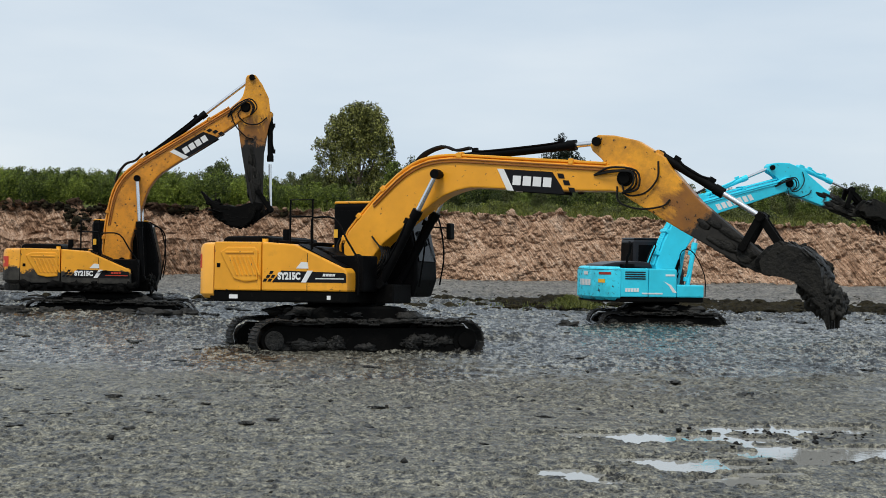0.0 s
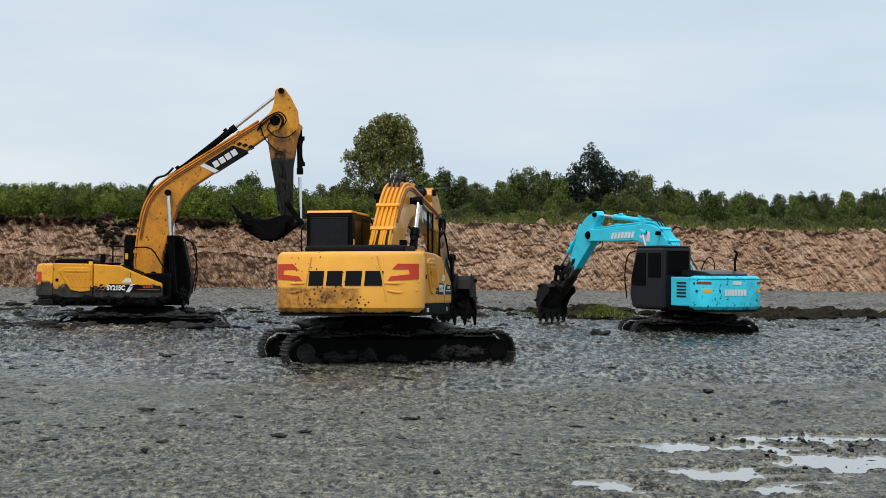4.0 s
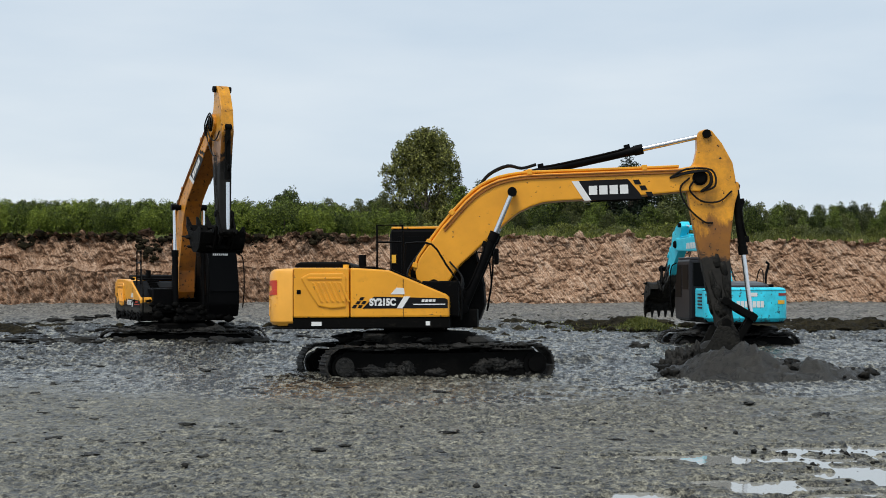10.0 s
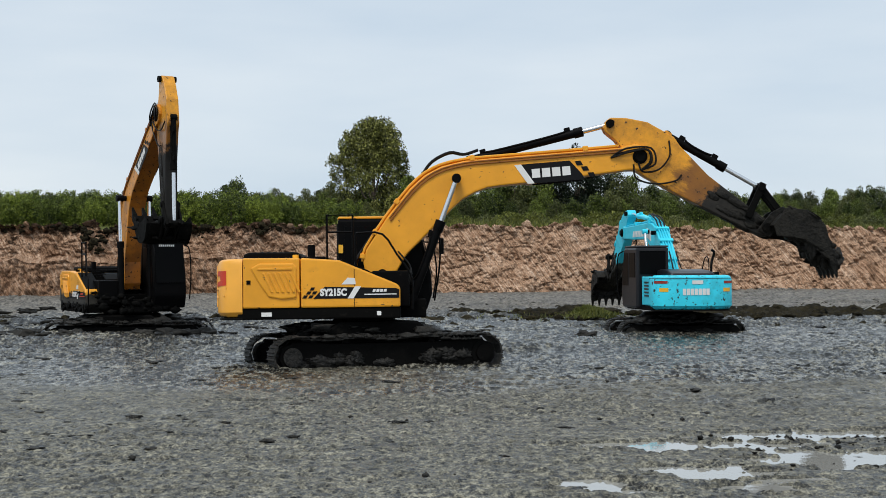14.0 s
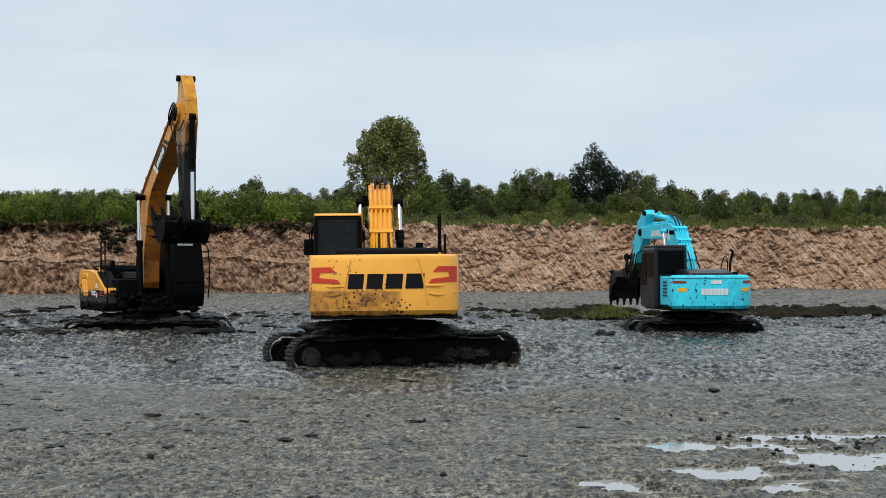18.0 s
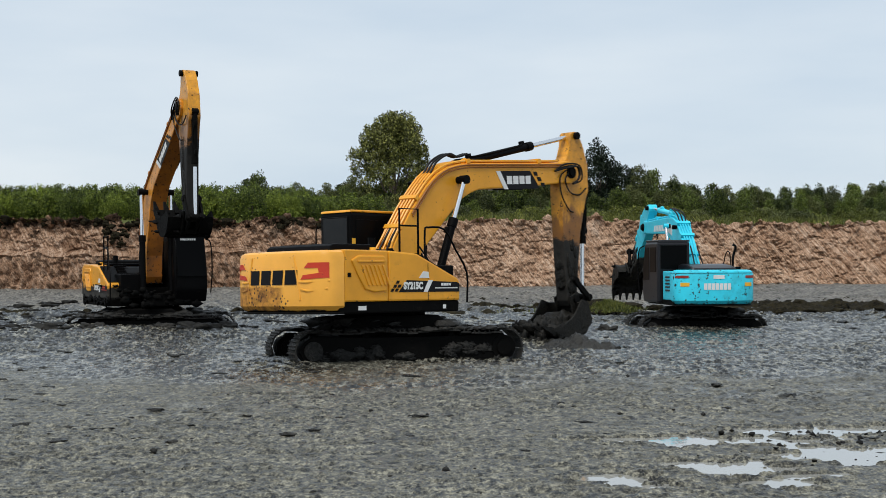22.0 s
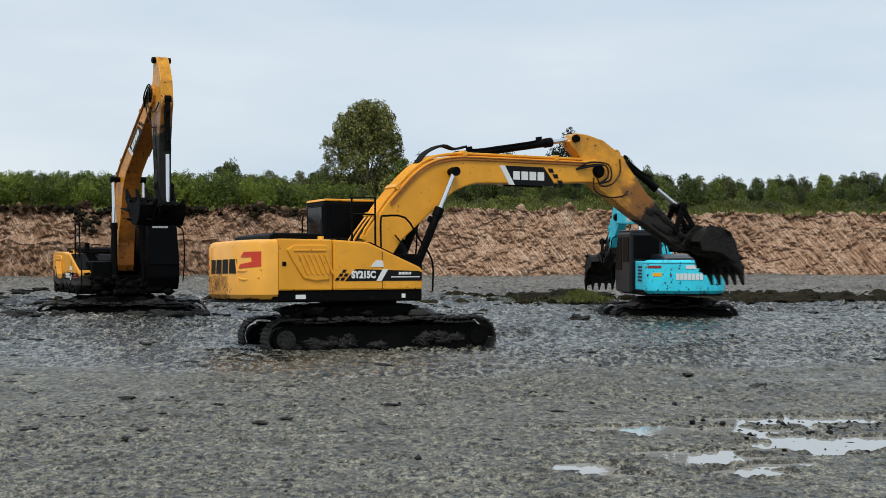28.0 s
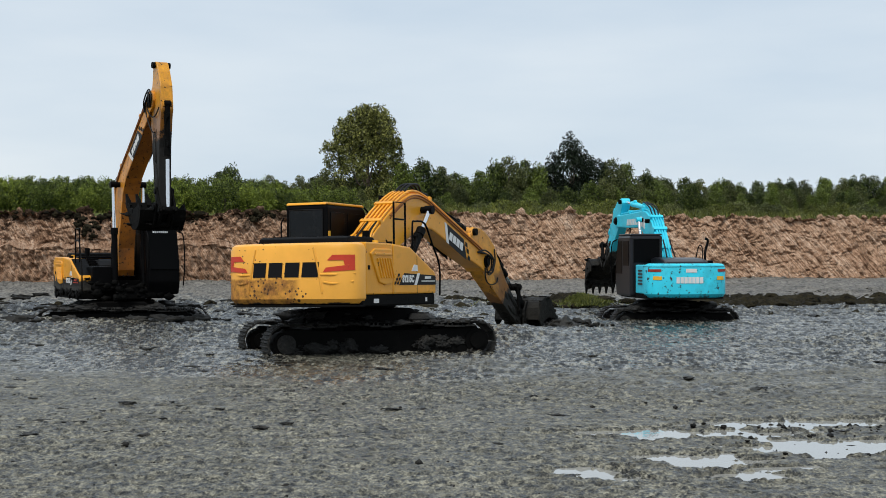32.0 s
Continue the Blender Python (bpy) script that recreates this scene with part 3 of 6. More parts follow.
def bank_surface():
    """The dug earth bank: a toothed slope, with a ledge along its western part, and a ragged crest."""
    xs = np.concatenate([np.linspace(-90, -30, 80), np.linspace(-29.8, 31, 900), np.linspace(31.5, 100, 80)])
    us = np.linspace(0, 1, 96)
    X, U = np.meshgrid(xs, us)
    west = smooth01((-4.5 - X) / 4.0)
    V = U
    U = np.clip(U + 0.11 * rolling(X, U * 4.0, 2.4, 4, 63) * smooth01(U / 0.15) * smooth01((1 - U) / 0.15), 0, 1)
    top = 4.0 + 0.10 * rolling(X, X * 0, 2.2, 4, 61) - 0.20 * smooth01((X - 6) / 16)
    low = smooth01(U / 0.44) * 0.5
    led = 0.5 + 0.55 * (U - 0.44)
    prof_w = np.where(U < 0.44, low, np.where(U < 0.55, led, 0.5605 + 0.4395 * (U - 0.55) / 0.45))
    dep_w = np.where(U < 0.44, 0.5 * U / 0.44, np.where(U < 0.55, 0.5 + 0.9 * (U - 0.44) / 0.11, 1.4 + 0.8 * (U - 0.55) / 0.45))
    prof_e = U
    dep_e = 2.2 * U ** 1.05
    prof, dep = prof_w * west + prof_e * (1 - west), dep_w * west + dep_e * (1 - west)
    Z = 0.35 + (top - 0.35) * prof
    Z = Z + west * 0.55 * rolling(X, X * 0, 2.6, 5, 65, 0.6) * np.exp(-((U - 0.5) / 0.2) ** 2)
    edge = smooth01(U / 0.05) * smooth01((1.0 - U) / 0.04)
    lum = rolling(X, Z * 1.3, 1.9, 6, 71, 0.6)
    grooves = np.abs(np.sin((X + 0.75 * Z) * 5.2 + 2.2 * rolling(X, Z, 2.5, 3, 81)))
    vert = np.abs(np.sin(X * 9.0 + 2.5 * rolling(X, Z, 1.6, 3, 91)))
    patch = smooth01(rolling(X, Z, 3.0, 3, 87) * 2.2 + 0.5)
    marks = (1 - west) * grooves * smooth01((0.85 - U) / 0.3) * 0.20 * patch + west * vert * smooth01((0.46 - U) / 0.08) * 0.22
    rough = 0.17 + 0.5 * west * (U > 0.5) + 0.35 * smooth01((U - 0.7) / 0.3)
    clefts = np.clip(0.10 - np.abs(rolling(X, Z * 1.6, 1.3, 4, 103, 0.6)), 0, 1) * 3.0
    Y = toe(X) + dep - edge * (rough * lum + 0.20 * rolling(X, Z * 1.3, 0.55, 4, 85, 0.65) + 0.14 * np.clip(rolling(X, Z * 1.2, 0.22, 3, 89, 0.65), -0.1, 1) + 0.12 * rolling(X + 0.7 * Z, Z * 0.3, 0.14, 2, 97, 0.6)) + edge * (marks + 0.6 * clefts)
    crest = smooth01((V - 0.72) / 0.28)
    Z = Z + crest * (0.28 * rolling(X, Y * 0.6, 0.8, 4, 95) + 0.12 * rolling(X, Y, 0.3, 2, 99))
    Z = np.where(V < 0.02, 0.1, Z)
    return X, Y, Z


KX, KY, KZ = bank_surface()
def spoil_strip():
    X, Y = np.meshgrid(np.linspace(-24, 32, 560), np.linspace(42, 57, 130))
    v = (Y - 48.8 - 0.08 * X) / 2.6
    lift = -0.10 + 0.22 * np.exp(-v * v * 1.6) * (0.45 + 1.3 * rolling(X, Y, 2.6, 5, 131, 0.6)) - 0.25 * smooth01((0.8 - X) / 4.0) * smooth01((X + 16) / 8.0) - 0.12 * smooth01((-16 - X) / 4.0) + 0.16 * smooth01((X - 8.0) / 2.0) * np.exp(-v * v * 4.0)
    return X, Y, mud_height(X, Y) + lift + 0.24 * rolling(X, Y, 0.5, 4, 133, 0.62)


SX, SY, SZ = spoil_strip()
tagged(sheet("spoil", SX, SY, SZ, M_SPOIL, "strip of dark brown spoil on the mud", "structure"))
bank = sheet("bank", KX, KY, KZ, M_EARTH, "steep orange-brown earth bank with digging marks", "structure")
FX = np.repeat(KX[-1:], 12, 0)
fy = np.array([0, 0.4, 1.0, 2.0, 4.0, 7.0, 12.0, 20.0, 40.0, 120.0, 500.0, 3000.0])
FY = KY[-1:] + fy[:, None]
FZ = np.where(fy[:, None] < 0.1, KZ[-1:] - 0.03, 3.95 - 0.2 * smooth01((FX - 6) / 16) + 0.1 * rolling(FX, FY, 3.0, 3, 5))
FX = FX * (1 + np.maximum(0, fy[:, None] - 20) * 0.02)
sheet("field", FX, FY, FZ, M_FIELD, "grassy field above the bank", "structure")


# ---- excavators ----
def rounded_rear(rear, front, half, z0, z1, corner=0.45, bevel=0.04):
    """A counterweight's body: bowed at the back, upright, with rounded corners."""
    bm = bmesh.new()
    plan = [(front, half)]
    for i in range(0, 33):
        y = half * math.cos(math.pi * i / 32)
        plan.append((rear_x(rear, half, y), y))
    plan.append((front, -half))
    tall = z1 - z0
    levels = [(0.0, 1.6), (0.25, 0.6), (1.0, 0.0)] if tall > 3 * bevel else [(0.0, 0.0)]
    rings = [(z0 + bevel * h, bevel * q) for h, q in levels] + [(z1 - bevel * h, bevel * q) for h, q in ((1.0, 0.0), (0.35, 0.25), (0.08, 0.7), (0.0, 1.3))]
    loops = []
    for z, q in rings:
        loops.append([bm.verts.new((x + q * min(1.0, (front - x) / (front - rear)), y * (1 - q / half), z)) for x, y in plan])
    k = len(plan)
    fs = [bm.faces.new(loops[0]), bm.faces.new(loops[-1][::-1])]
    for a, c in zip(loops, loops[1:]):
        fs += [bm.faces.new((a[i], c[i], c[(i + 1) % k], a[(i + 1) % k])) for i in range(k)]
    bmesh.ops.recalc_face_normals(bm, faces=fs)
    return bm


def rear_x(rear, half, y):
    s = min(abs(y) / half, 1.0)
    return rear + 0.54 * (1 - max(0.0, 1 - s ** 3.0) ** (1 / 3.0))


def rear_mark(rear, half, quads, off=0.009):
    """Thin marks that follow the bowed back. quads: corners in y and z."""
    bm = bmesh.new()
    for q in quads:
        (ya, za), (yb, zb), (yc, zc), (yd, zd) = q
        n = 20
        low = [bm.verts.new((rear_x(rear, half, ya + (yb - ya) * i / n) - off, ya + (yb - ya) * i / n, za + (zb - za) * i / n)) for i in range(n + 1)]
        up = [bm.verts.new((rear_x(rear, half, yd + (yc - yd) * i / n) - off, yd + (yc - yd) * i / n, zd + (zc - zd) * i / n)) for i in range(n + 1)]
        for i in range(n):
            bm.faces.new((low[i], up[i], up[i + 1], low[i + 1]))
    return bm


def bars(x0, x1, z0, z1, y, count, slant=0.2, gap=0.22, thick=0.006):
    """A row of plain slanted blocks."""
    bm = bmesh.new()
    w = (x1 - x0) / count
    for i in range(count):
        a = x0 + i * w
        b = a + w * (1 - gap)
        s = slant * (z1 - z0)
        slab([(a, z0), (b, z0), (b + s, z1), (a + s, z1)], y - thick, y + thick, 0, bm)
    return bm


SHOES = {}


def shoe_mesh(width, pitch):
    key = (width, pitch)
    if key not in SHOES:
        bm = bmesh.new()
        slab([(-pitch * 0.48, -0.02), (pitch * 0.48, -0.02), (pitch * 0.48, 0.012), (pitch * 0.30, 0.012), (pitch * 0.26, 0.045), (pitch * 0.2, 0.045), (pitch * 0.16, 0.012),
              (-pitch * 0.1, 0.012), (-pitch * 0.14, 0.045), (-pitch * 0.22, 0.045), (-pitch * 0.26, 0.012), (-pitch * 0.48, 0.012)], -width / 2, width / 2, 0, bm)
        me = bpy.data.meshes.new("track_shoe")
        bm.to_mesh(me)
        bm.free()
        me.materials.append(M_SHOE)
        SHOES[key] = me
    return SHOES[key]


def track(parent, side, length, height, gauge, width, yaw, seed):
    """One crawler: frame, sprocket, idler, rollers and its belt of shoes."""
    r = height / 2
    half = length / 2 - r
    y = side * gauge / 2
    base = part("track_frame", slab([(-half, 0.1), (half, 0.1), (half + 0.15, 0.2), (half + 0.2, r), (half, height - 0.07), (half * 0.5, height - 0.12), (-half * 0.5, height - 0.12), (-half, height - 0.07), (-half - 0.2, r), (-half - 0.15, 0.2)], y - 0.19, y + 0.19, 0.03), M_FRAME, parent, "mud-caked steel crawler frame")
    base.matrix_basis = pose(0.12 if length > 4 else 0.0, 0, -0.09, 0, 0, yaw)
    for sx, nm in ((-1, "sprocket"), (1, "idler")):
        bm = rod((sx * half, y - 0.21, r), (sx * half, y + 0.21, r), r - 0.12, 22)
        rod((sx * half, y - 0.25, r), (sx * half, y + 0.25, r), r * 0.42, 18, bm)
        wheel = part(nm, bm, M_FRAME, base)
        if sx > 0:
            continue
        hub = rod((sx * half, y + side * 0.20, r), (sx * half, y + side * 0.27, r), r * 0.5, 24)
        for q in range(8):
            a = q * math.pi / 4
            rod((sx * half + 0.36 * r * math.cos(a), y + side * 0.26, r + 0.36 * r * math.sin(a)), (sx * half + 0.36 * r * math.cos(a), y + side * 0.29, r + 0.36 * r * math.sin(a)), 0.025, 6, hub)
        part("hub", hub, M_SHOE, wheel, "muddy bolted hub")
    for k in range(8):
        x = -half + 0.32 + (2 * half - 0.64) * k / 7
        part("roller", rod((x, y - 0.2, 0.17), (x, y + 0.2, 0.17), 0.11, 12), M_FRAME, base)
    for k in (-0.45, 0.45):
        part("carrier_roller", rod((k * half, y - 0.14, height - 0.13), (k * half, y + 0.14, height - 0.13), 0.08, 12), M_FRAME, base)
    run, bend = 2 * half, math.pi * r
    total = 2 * run + 2 * bend
    n = 46
    me = shoe_mesh(width, total / n)
    rnd = random.Random(seed)
    for k in range(n):
        s = total * k / n
        if s < run:
            u = s / run
            sag = -0.045 * math.sin(math.pi * u * 3) ** 2 - 0.05 * smooth01(np.array(u - 0.72) / 0.28)
            x, z, a = -half + s, height + sag, 0.0
        elif s < run + bend:
            a = -(s - run) / r
            x, z = half - r * math.sin(a), r + r * math.cos(a)
        elif s < 2 * run + bend:
            x, z, a = half - (s - run - bend), 0.0, math.pi
        else:
            a = -math.pi - (s - 2 * run - bend) / r
            x, z = -half - r * math.sin(a), r + r * math.cos(a)
        ob = new("track_shoe", me)
        ob.parent = base
        ob.matrix_basis = Matrix.Translation((x, y, z)) @ Matrix.Rotation(-a, 4, "Y") @ Matrix.Rotation(radians(rnd.uniform(-1.5, 1.5)), 4, "X")
    # caked mud on the crawler's outer face and over its belt
    bm = bmesh.new()
    face = y + side * 0.2
    for k in range(16):
        x = rnd.uniform(-half * 0.95, half * 0.98)
        q = rnd.uniform(0.03, 0.08)
        lump(q * rnd.uniform(1.5, 3.5), 0.022, q, seed + k, 0.8, 3, bm, (x, face, rnd.uniform(0.1, height * 0.6)), 2.8)
    for k in range(60):
        x = rnd.uniform(-half * 1.05, half * 1.05)
        lump(rnd.uniform(0.06, 0.20), rnd.uniform(0.06, width * 0.4), rnd.uniform(0.02, 0.05), seed + 60 + k, 0.6, 2, bm, (x, y + rnd.uniform(-0.4, 0.4) * width, height + 0.01), 2.2)
    for k in (-0.32, 0.36):
        for i in range(5):
            lump(rnd.uniform(0.08, 0.14), 0.06, rnd.uniform(0.06, 0.10), seed + 100 + i, 0.7, 3, bm, (k * half * 1.2 + rnd.uniform(-0.10, 0.10), y + side * 0.22, 0.42 * height + rnd.uniform(-0.08, 0.10)), 2.8)
    tagged(part("caked_mud", bm, M_SHOE, base, "clinging dark mud", True), kind="stuff")
    return base


BIG = dict(foot=(0.38, 1.85), boom=5.7, stick=2.925, top=(-0.848, 0.292), tip=1.62, cyl=(2.139, 1.119), cyl_base=(0.98, 1.36), cyl_y=0.42,
           arm=(2.55, 1.37), bcyl=(0.28, 0.68), link_at=(2.50, 0.08), ear=(0.05, 0.44), hlink=0.60, ilink=0.62, barrels=(1.62, 2.36, 1.35))
SMALL = dict(foot=(0.25, 1.6), boom=4.68, stick=2.38, top=(-0.66, 0.24), tip=1.3, cyl=(1.80, 0.93), cyl_base=(0.80, 1.15), cyl_y=0.33,
             arm=(2.15, 1.18), bcyl=(0.26, 0.60), link_at=(2.02, 0.06), ear=(0.04, 0.36), hlink=0.50, ilink=0.50, barrels=(1.35, 1.58, 1.1))


def along(p, a, q):
    """The point q, given along and across a link that leaves p at the angle a."""
    c, s = math.cos(a), math.sin(a)
    return (p[0] + q[0] * c - q[1] * s, p[1] + q[0] * s + q[1] * c)


def joints(d, boom, stick, bucket):
    """All pins of the arm, in x and z of the house."""
    b, s, k = radians(boom), radians(stick), radians(bucket)
    knuckle = along(d["foot"], b, (d["boom"], 0))
    end = along(knuckle, s, (d["stick"], 0))
    pins = dict(foot=d["foot"], knuckle=knuckle, end=end, top=along(knuckle, s, d["top"]), cyl=along(d["foot"], b, d["cyl"]), arm=along(d["foot"], b, d["arm"]),
                bcyl=along(knuckle, s, d["bcyl"]), link=along(knuckle, s, d["link_at"]), ear=along(end, k, d["ear"]))
    p, e = Vector(pins["link"]), Vector(pins["ear"])
    g = e - p
    dist = min(max(g.length, 0.05), d["hlink"] + d["ilink"] - 1e-3)
    m = (d["hlink"] ** 2 - d["ilink"] ** 2 + dist * dist) / (2 * dist)
    h = math.sqrt(max(0.0, d["hlink"] ** 2 - m * m))
    u = g.normalized()
    out = Vector((-u.y, u.x))
    pins["rocker"] = tuple(p + u * m + out * h)
    return pins


def poses(d, swing, boom, stick, bucket):
    """The pose of each moving part in the space of its machine."""
    j = joints(d, boom, stick, bucket)
    turn = pose(0, 0, 0, 0, 0, swing)

    def at(p, a, y=0.0):
        return turn @ Matrix.Translation((p[0], y, p[1])) @ Matrix.Rotation(-a, 4, "Y")

    def ang(p, q):
        return math.atan2(q[1] - p[1], q[0] - p[0])
    out = dict(house=turn, cab=turn, boom=at(j["foot"], radians(boom)), stick=at(j["knuckle"], radians(stick)), bucket=at(j["end"], radians(bucket)),
               rocker_link=at(j["link"], ang(j["link"], j["rocker"])), bucket_link=at(j["ear"], ang(j["ear"], j["rocker"])))
    base = d["cyl_base"]
    a = ang(base, j["cyl"])
    for k, y in (("east", -d["cyl_y"]), ("west", d["cyl_y"])):
        out["boom_cylinder_" + k] = at(base, a, y)
        out["boom_rod_" + k] = at(j["cyl"], a + math.pi, y)
    a = ang(j["arm"], j["top"])
    out["arm_cylinder"], out["arm_rod"] = at(j["arm"], a), at(j["top"], a + math.pi)
    a = ang(j["bcyl"], j["rocker"])
    out["bucket_cylinder"], out["bucket_rod"] = at(j["bcyl"], a), at(j["rocker"], a + math.pi)
    return out


def cylinder(name, parent, length, r, mat, rod_len, rod_name):
    """A hydraulic barrel with its collar and port, and the bright rod that slides in it."""
    bm = rod((0, 0, 0), (length, 0, 0), r, 16)
    rod((length - 0.16, 0, 0), (length + 0.02, 0, 0), r * 1.22, 16, bm)
    rod((0.0, -r * 1.2, 0), (0.0, r * 1.2, 0), r * 1.15, 14, bm)
    box(0.25, 0.37, -0.04, 0.04, r * 0.7, r + 0.07, 0.01, bm)
    box(length - 0.34, length - 0.22, -0.04, 0.04, r * 0.7, r + 0.07, 0.01, bm)
    b = part(name, bm, mat, parent, "hydraulic cylinder barrel", True)
    b.data.set_sharp_from_angle(angle=radians(40))
    part("pipe", tube(arc([(0.3, 0, r + 0.05), (0.5, -r * 0.8, r * 0.8), (length - 0.5, -r * 0.8, r * 0.8), (length - 0.28, 0, r + 0.04)], 4), 0.02, 6), mat, b)
    bm = rod((0.05, 0, 0), (rod_len, 0, 0), r * 0.62, 14)
    eye = part(rod_name, bm, M_CHROME, parent, "bright chrome piston rod", True)
    eye.data.set_sharp_from_angle(angle=radians(40))
    part("rod_eye", rod((0, -r * 1.1, 0), (0, r * 1.1, 0), r * 1.1, 14), mat, eye)
    return b, eye


def excavator(label, style, m, track_yaw, seed, group):
    """A whole crawler excavator. Returns the thing and the parts that move."""
    big = style == "big"
    d = BIG if big else SMALL
    k = 1.0 if big else 0.82
    body_m, rear_m, boom_m, stick_m = (M_YEL, M_YELREAR, M_YELBOOM, M_YELSTICK) if big else (M_TEAL, M_TEALREAR, M_TEAL, M_TEALSTICK)
    cyl_m = M_BLACK if big else M_TEAL
    side_m = (M_YELSIDE if seed == 2 else body_m)
    if seed == 2:
        rear_m, boom_m, stick_m = M_YELMUDDY, M_YELDIRTY, M_YELSTICKW
    if seed == 1:
        rear_m = M_YELSMEAR
    ex = thing("excavator", label, "excavator", group, m)
    mv = {}
    L, Hh, G, W = (4.55, 0.72 if seed == 1 else 0.80, 2.30, 0.60) if big else (3.45, 0.62, 1.85, 0.50)
    for s in (-1, 1):
        track(ex, s, L, Hh, G, W, track_yaw, seed + 40 * s)
    bm = slab([(-1.3 * k, 0.42), (1.3 * k, 0.42), (1.05 * k, 0.74 * k), (0.8 * k, 0.92 * k), (-0.8 * k, 0.92 * k), (-1.05 * k, 0.74 * k)], -G / 2 + 0.1, G / 2 - 0.1, 0.05)
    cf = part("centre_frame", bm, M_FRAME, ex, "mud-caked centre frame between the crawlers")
    cf.matrix_basis = pose(0, 0, 0, 0, 0, track_yaw)
    bm = bmesh.new()
    rr = random.Random(seed + 9)
    for i in range(70):
        q = rr.uniform(0.05, 0.2)
        lump(q * 1.5, q * 1.2, q * 0.5, i + seed, 0.7, 2, bm, (rr.uniform(-1.25, 1.25) * k, rr.uniform(-0.5, 0.5) * G, (0.90 - 0.24 * abs(rr.uniform(-1, 1))) * k - 0.05), 2.4)
    tagged(part("caked_mud", bm, M_SHOE, cf, "mud heaped on the frame between the crawlers", True), kind="stuff")
    part("swing_ring", rod((0, 0, 0.72 * k), (0, 0, 1.02 * k), 0.62 * k, 32), M_FRAME, ex)

    # house
    rear, half = (-2.87, 1.385) if big else (-2.12, 1.11)
    z0, zs, zt = (0.98, 1.20, 2.16) if big else (0.84, 0.98, 1.80)
    seam_r, seam_m, front = (-2.28, -1.17, 0.75) if big else (-1.55, -0.72, 0.95)
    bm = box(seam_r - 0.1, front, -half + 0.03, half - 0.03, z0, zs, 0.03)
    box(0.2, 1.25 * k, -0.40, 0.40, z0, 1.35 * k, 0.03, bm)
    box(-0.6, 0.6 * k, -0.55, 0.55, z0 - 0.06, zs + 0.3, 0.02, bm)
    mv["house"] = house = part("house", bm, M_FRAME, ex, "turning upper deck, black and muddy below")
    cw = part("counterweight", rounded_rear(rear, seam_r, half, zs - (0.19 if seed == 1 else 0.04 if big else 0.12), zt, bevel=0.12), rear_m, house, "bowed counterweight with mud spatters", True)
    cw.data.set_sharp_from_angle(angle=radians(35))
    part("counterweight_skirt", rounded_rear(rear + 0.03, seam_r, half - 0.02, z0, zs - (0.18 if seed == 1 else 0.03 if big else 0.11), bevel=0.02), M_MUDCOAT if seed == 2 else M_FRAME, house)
    if big:
        for s in (-1, 1):
            part("service_door", slab([(seam_r + 0.012, zs), (seam_m - 0.012, zs), (seam_m - 0.012, zt), (seam_r + 0.012, zt + 0.01)], s * (half - 0.5), s * half, 0.03), side_m, house)
        # pressed relief and louvres in the near door
        part("door_relief", slab([(-2.12, 1.97), (-1.95, 2.06), (-1.30, 2.06), (-1.24, 1.98), (-1.24, 1.40), (-1.52, 1.37), (-1.78, 1.42), (-1.98, 1.72)], -half - 0.032, -half + 0.02, 0.026), body_m, house)
        for i in range(6):
            x = -1.90 + 0.105 * i
            part("louvre", slab([(x, 1.88), (x + 0.05, 1.88), (x + 0.22, 1.50), (x + 0.17, 1.50)], -half - 0.055, -half - 0.02, 0.014), body_m, house)
        part("louvre_slot", box(-1.98, -1.32, -half - 0.05, -half - 0.012, 1.93, 1.975, 0.012), body_m, house)
        part("door_lock", box(-2.20, -2.12, -half - 0.012, -half + 0.01, 1.66, 1.74, 0.006), M_BLACK, house)
        part("side_panel", slab([(seam_m + 0.012, zs), (front, zs), (front, 1.57), (front - 0.06, 1.64), (-0.42, 2.11), (seam_m + 0.012, zt)], -half, -half + 0.46, 0.035), side_m, house)
        part("tool_deck", slab([(seam_m + 0.02, zs), (front - 0.02, zs), (front - 0.02, 1.52), (-0.42, 2.04), (seam_m + 0.02, 2.1)], -half + 0.47, -0.5, 0.03), M_BLACK, house, "black tool deck with steps")
        part("side_panel", box(seam_m + 0.012, -0.62, half - 0.75, half, zs, zt, 0.03), body_m, house)
        part("step_plate", slab([(-0.36, 2.10), (front - 0.10, 1.65), (front - 0.10, 1.672), (-0.36, 2.122)], -half + 0.05, -half + 0.45, 0), M_BLACK, house, "black step plates on the slope")
        part("decal_band", slab([(-0.92, 1.37), (0.73, 1.37), (0.73, 1.53), (0.67, 1.56), (-0.70, 1.60)], -half - 0.005, -half, 0), M_DECAL, house, "black decal band")
        part("white_slash", slab([(-0.26, 1.37), (-0.15, 1.37), (0.0, 1.60), (-0.12, 1.60)], -half - 0.009, -half - 0.004, 0), M_WHITE, house)
        for u, w in ((-1.13, 0), (-1.02, 0), (-1.06, 1), (-0.95, 1), (-0.99, 2)):
            z = 1.38 + 0.075 * w
            part("check", slab([(u, z), (u + 0.075, z), (u + 0.11, z + 0.06), (u + 0.035, z + 0.06)], -half - 0.006, -half, 0), M_DECAL, house)
        part("panel_seam", box(-0.135, -0.122, -half - 0.004, -half + 0.01, zs + 0.01, 1.365, 0), M_DECAL, house)
        part("panel_seam", slab([(-0.135, 1.61), (-0.122, 1.61), (-0.122, 1.93), (-0.135, 1.94)], -half - 0.004, -half + 0.01, 0), M_DECAL, house)
        part("filler_knob", rod((-1.28, -half + 0.32, zt - 0.01), (-1.28, -half + 0.32, zt + 0.07), 0.06, 12), M_AMBER, house, "orange filler cap")
        txt = bpy.data.curves.new("model_number", "FONT")
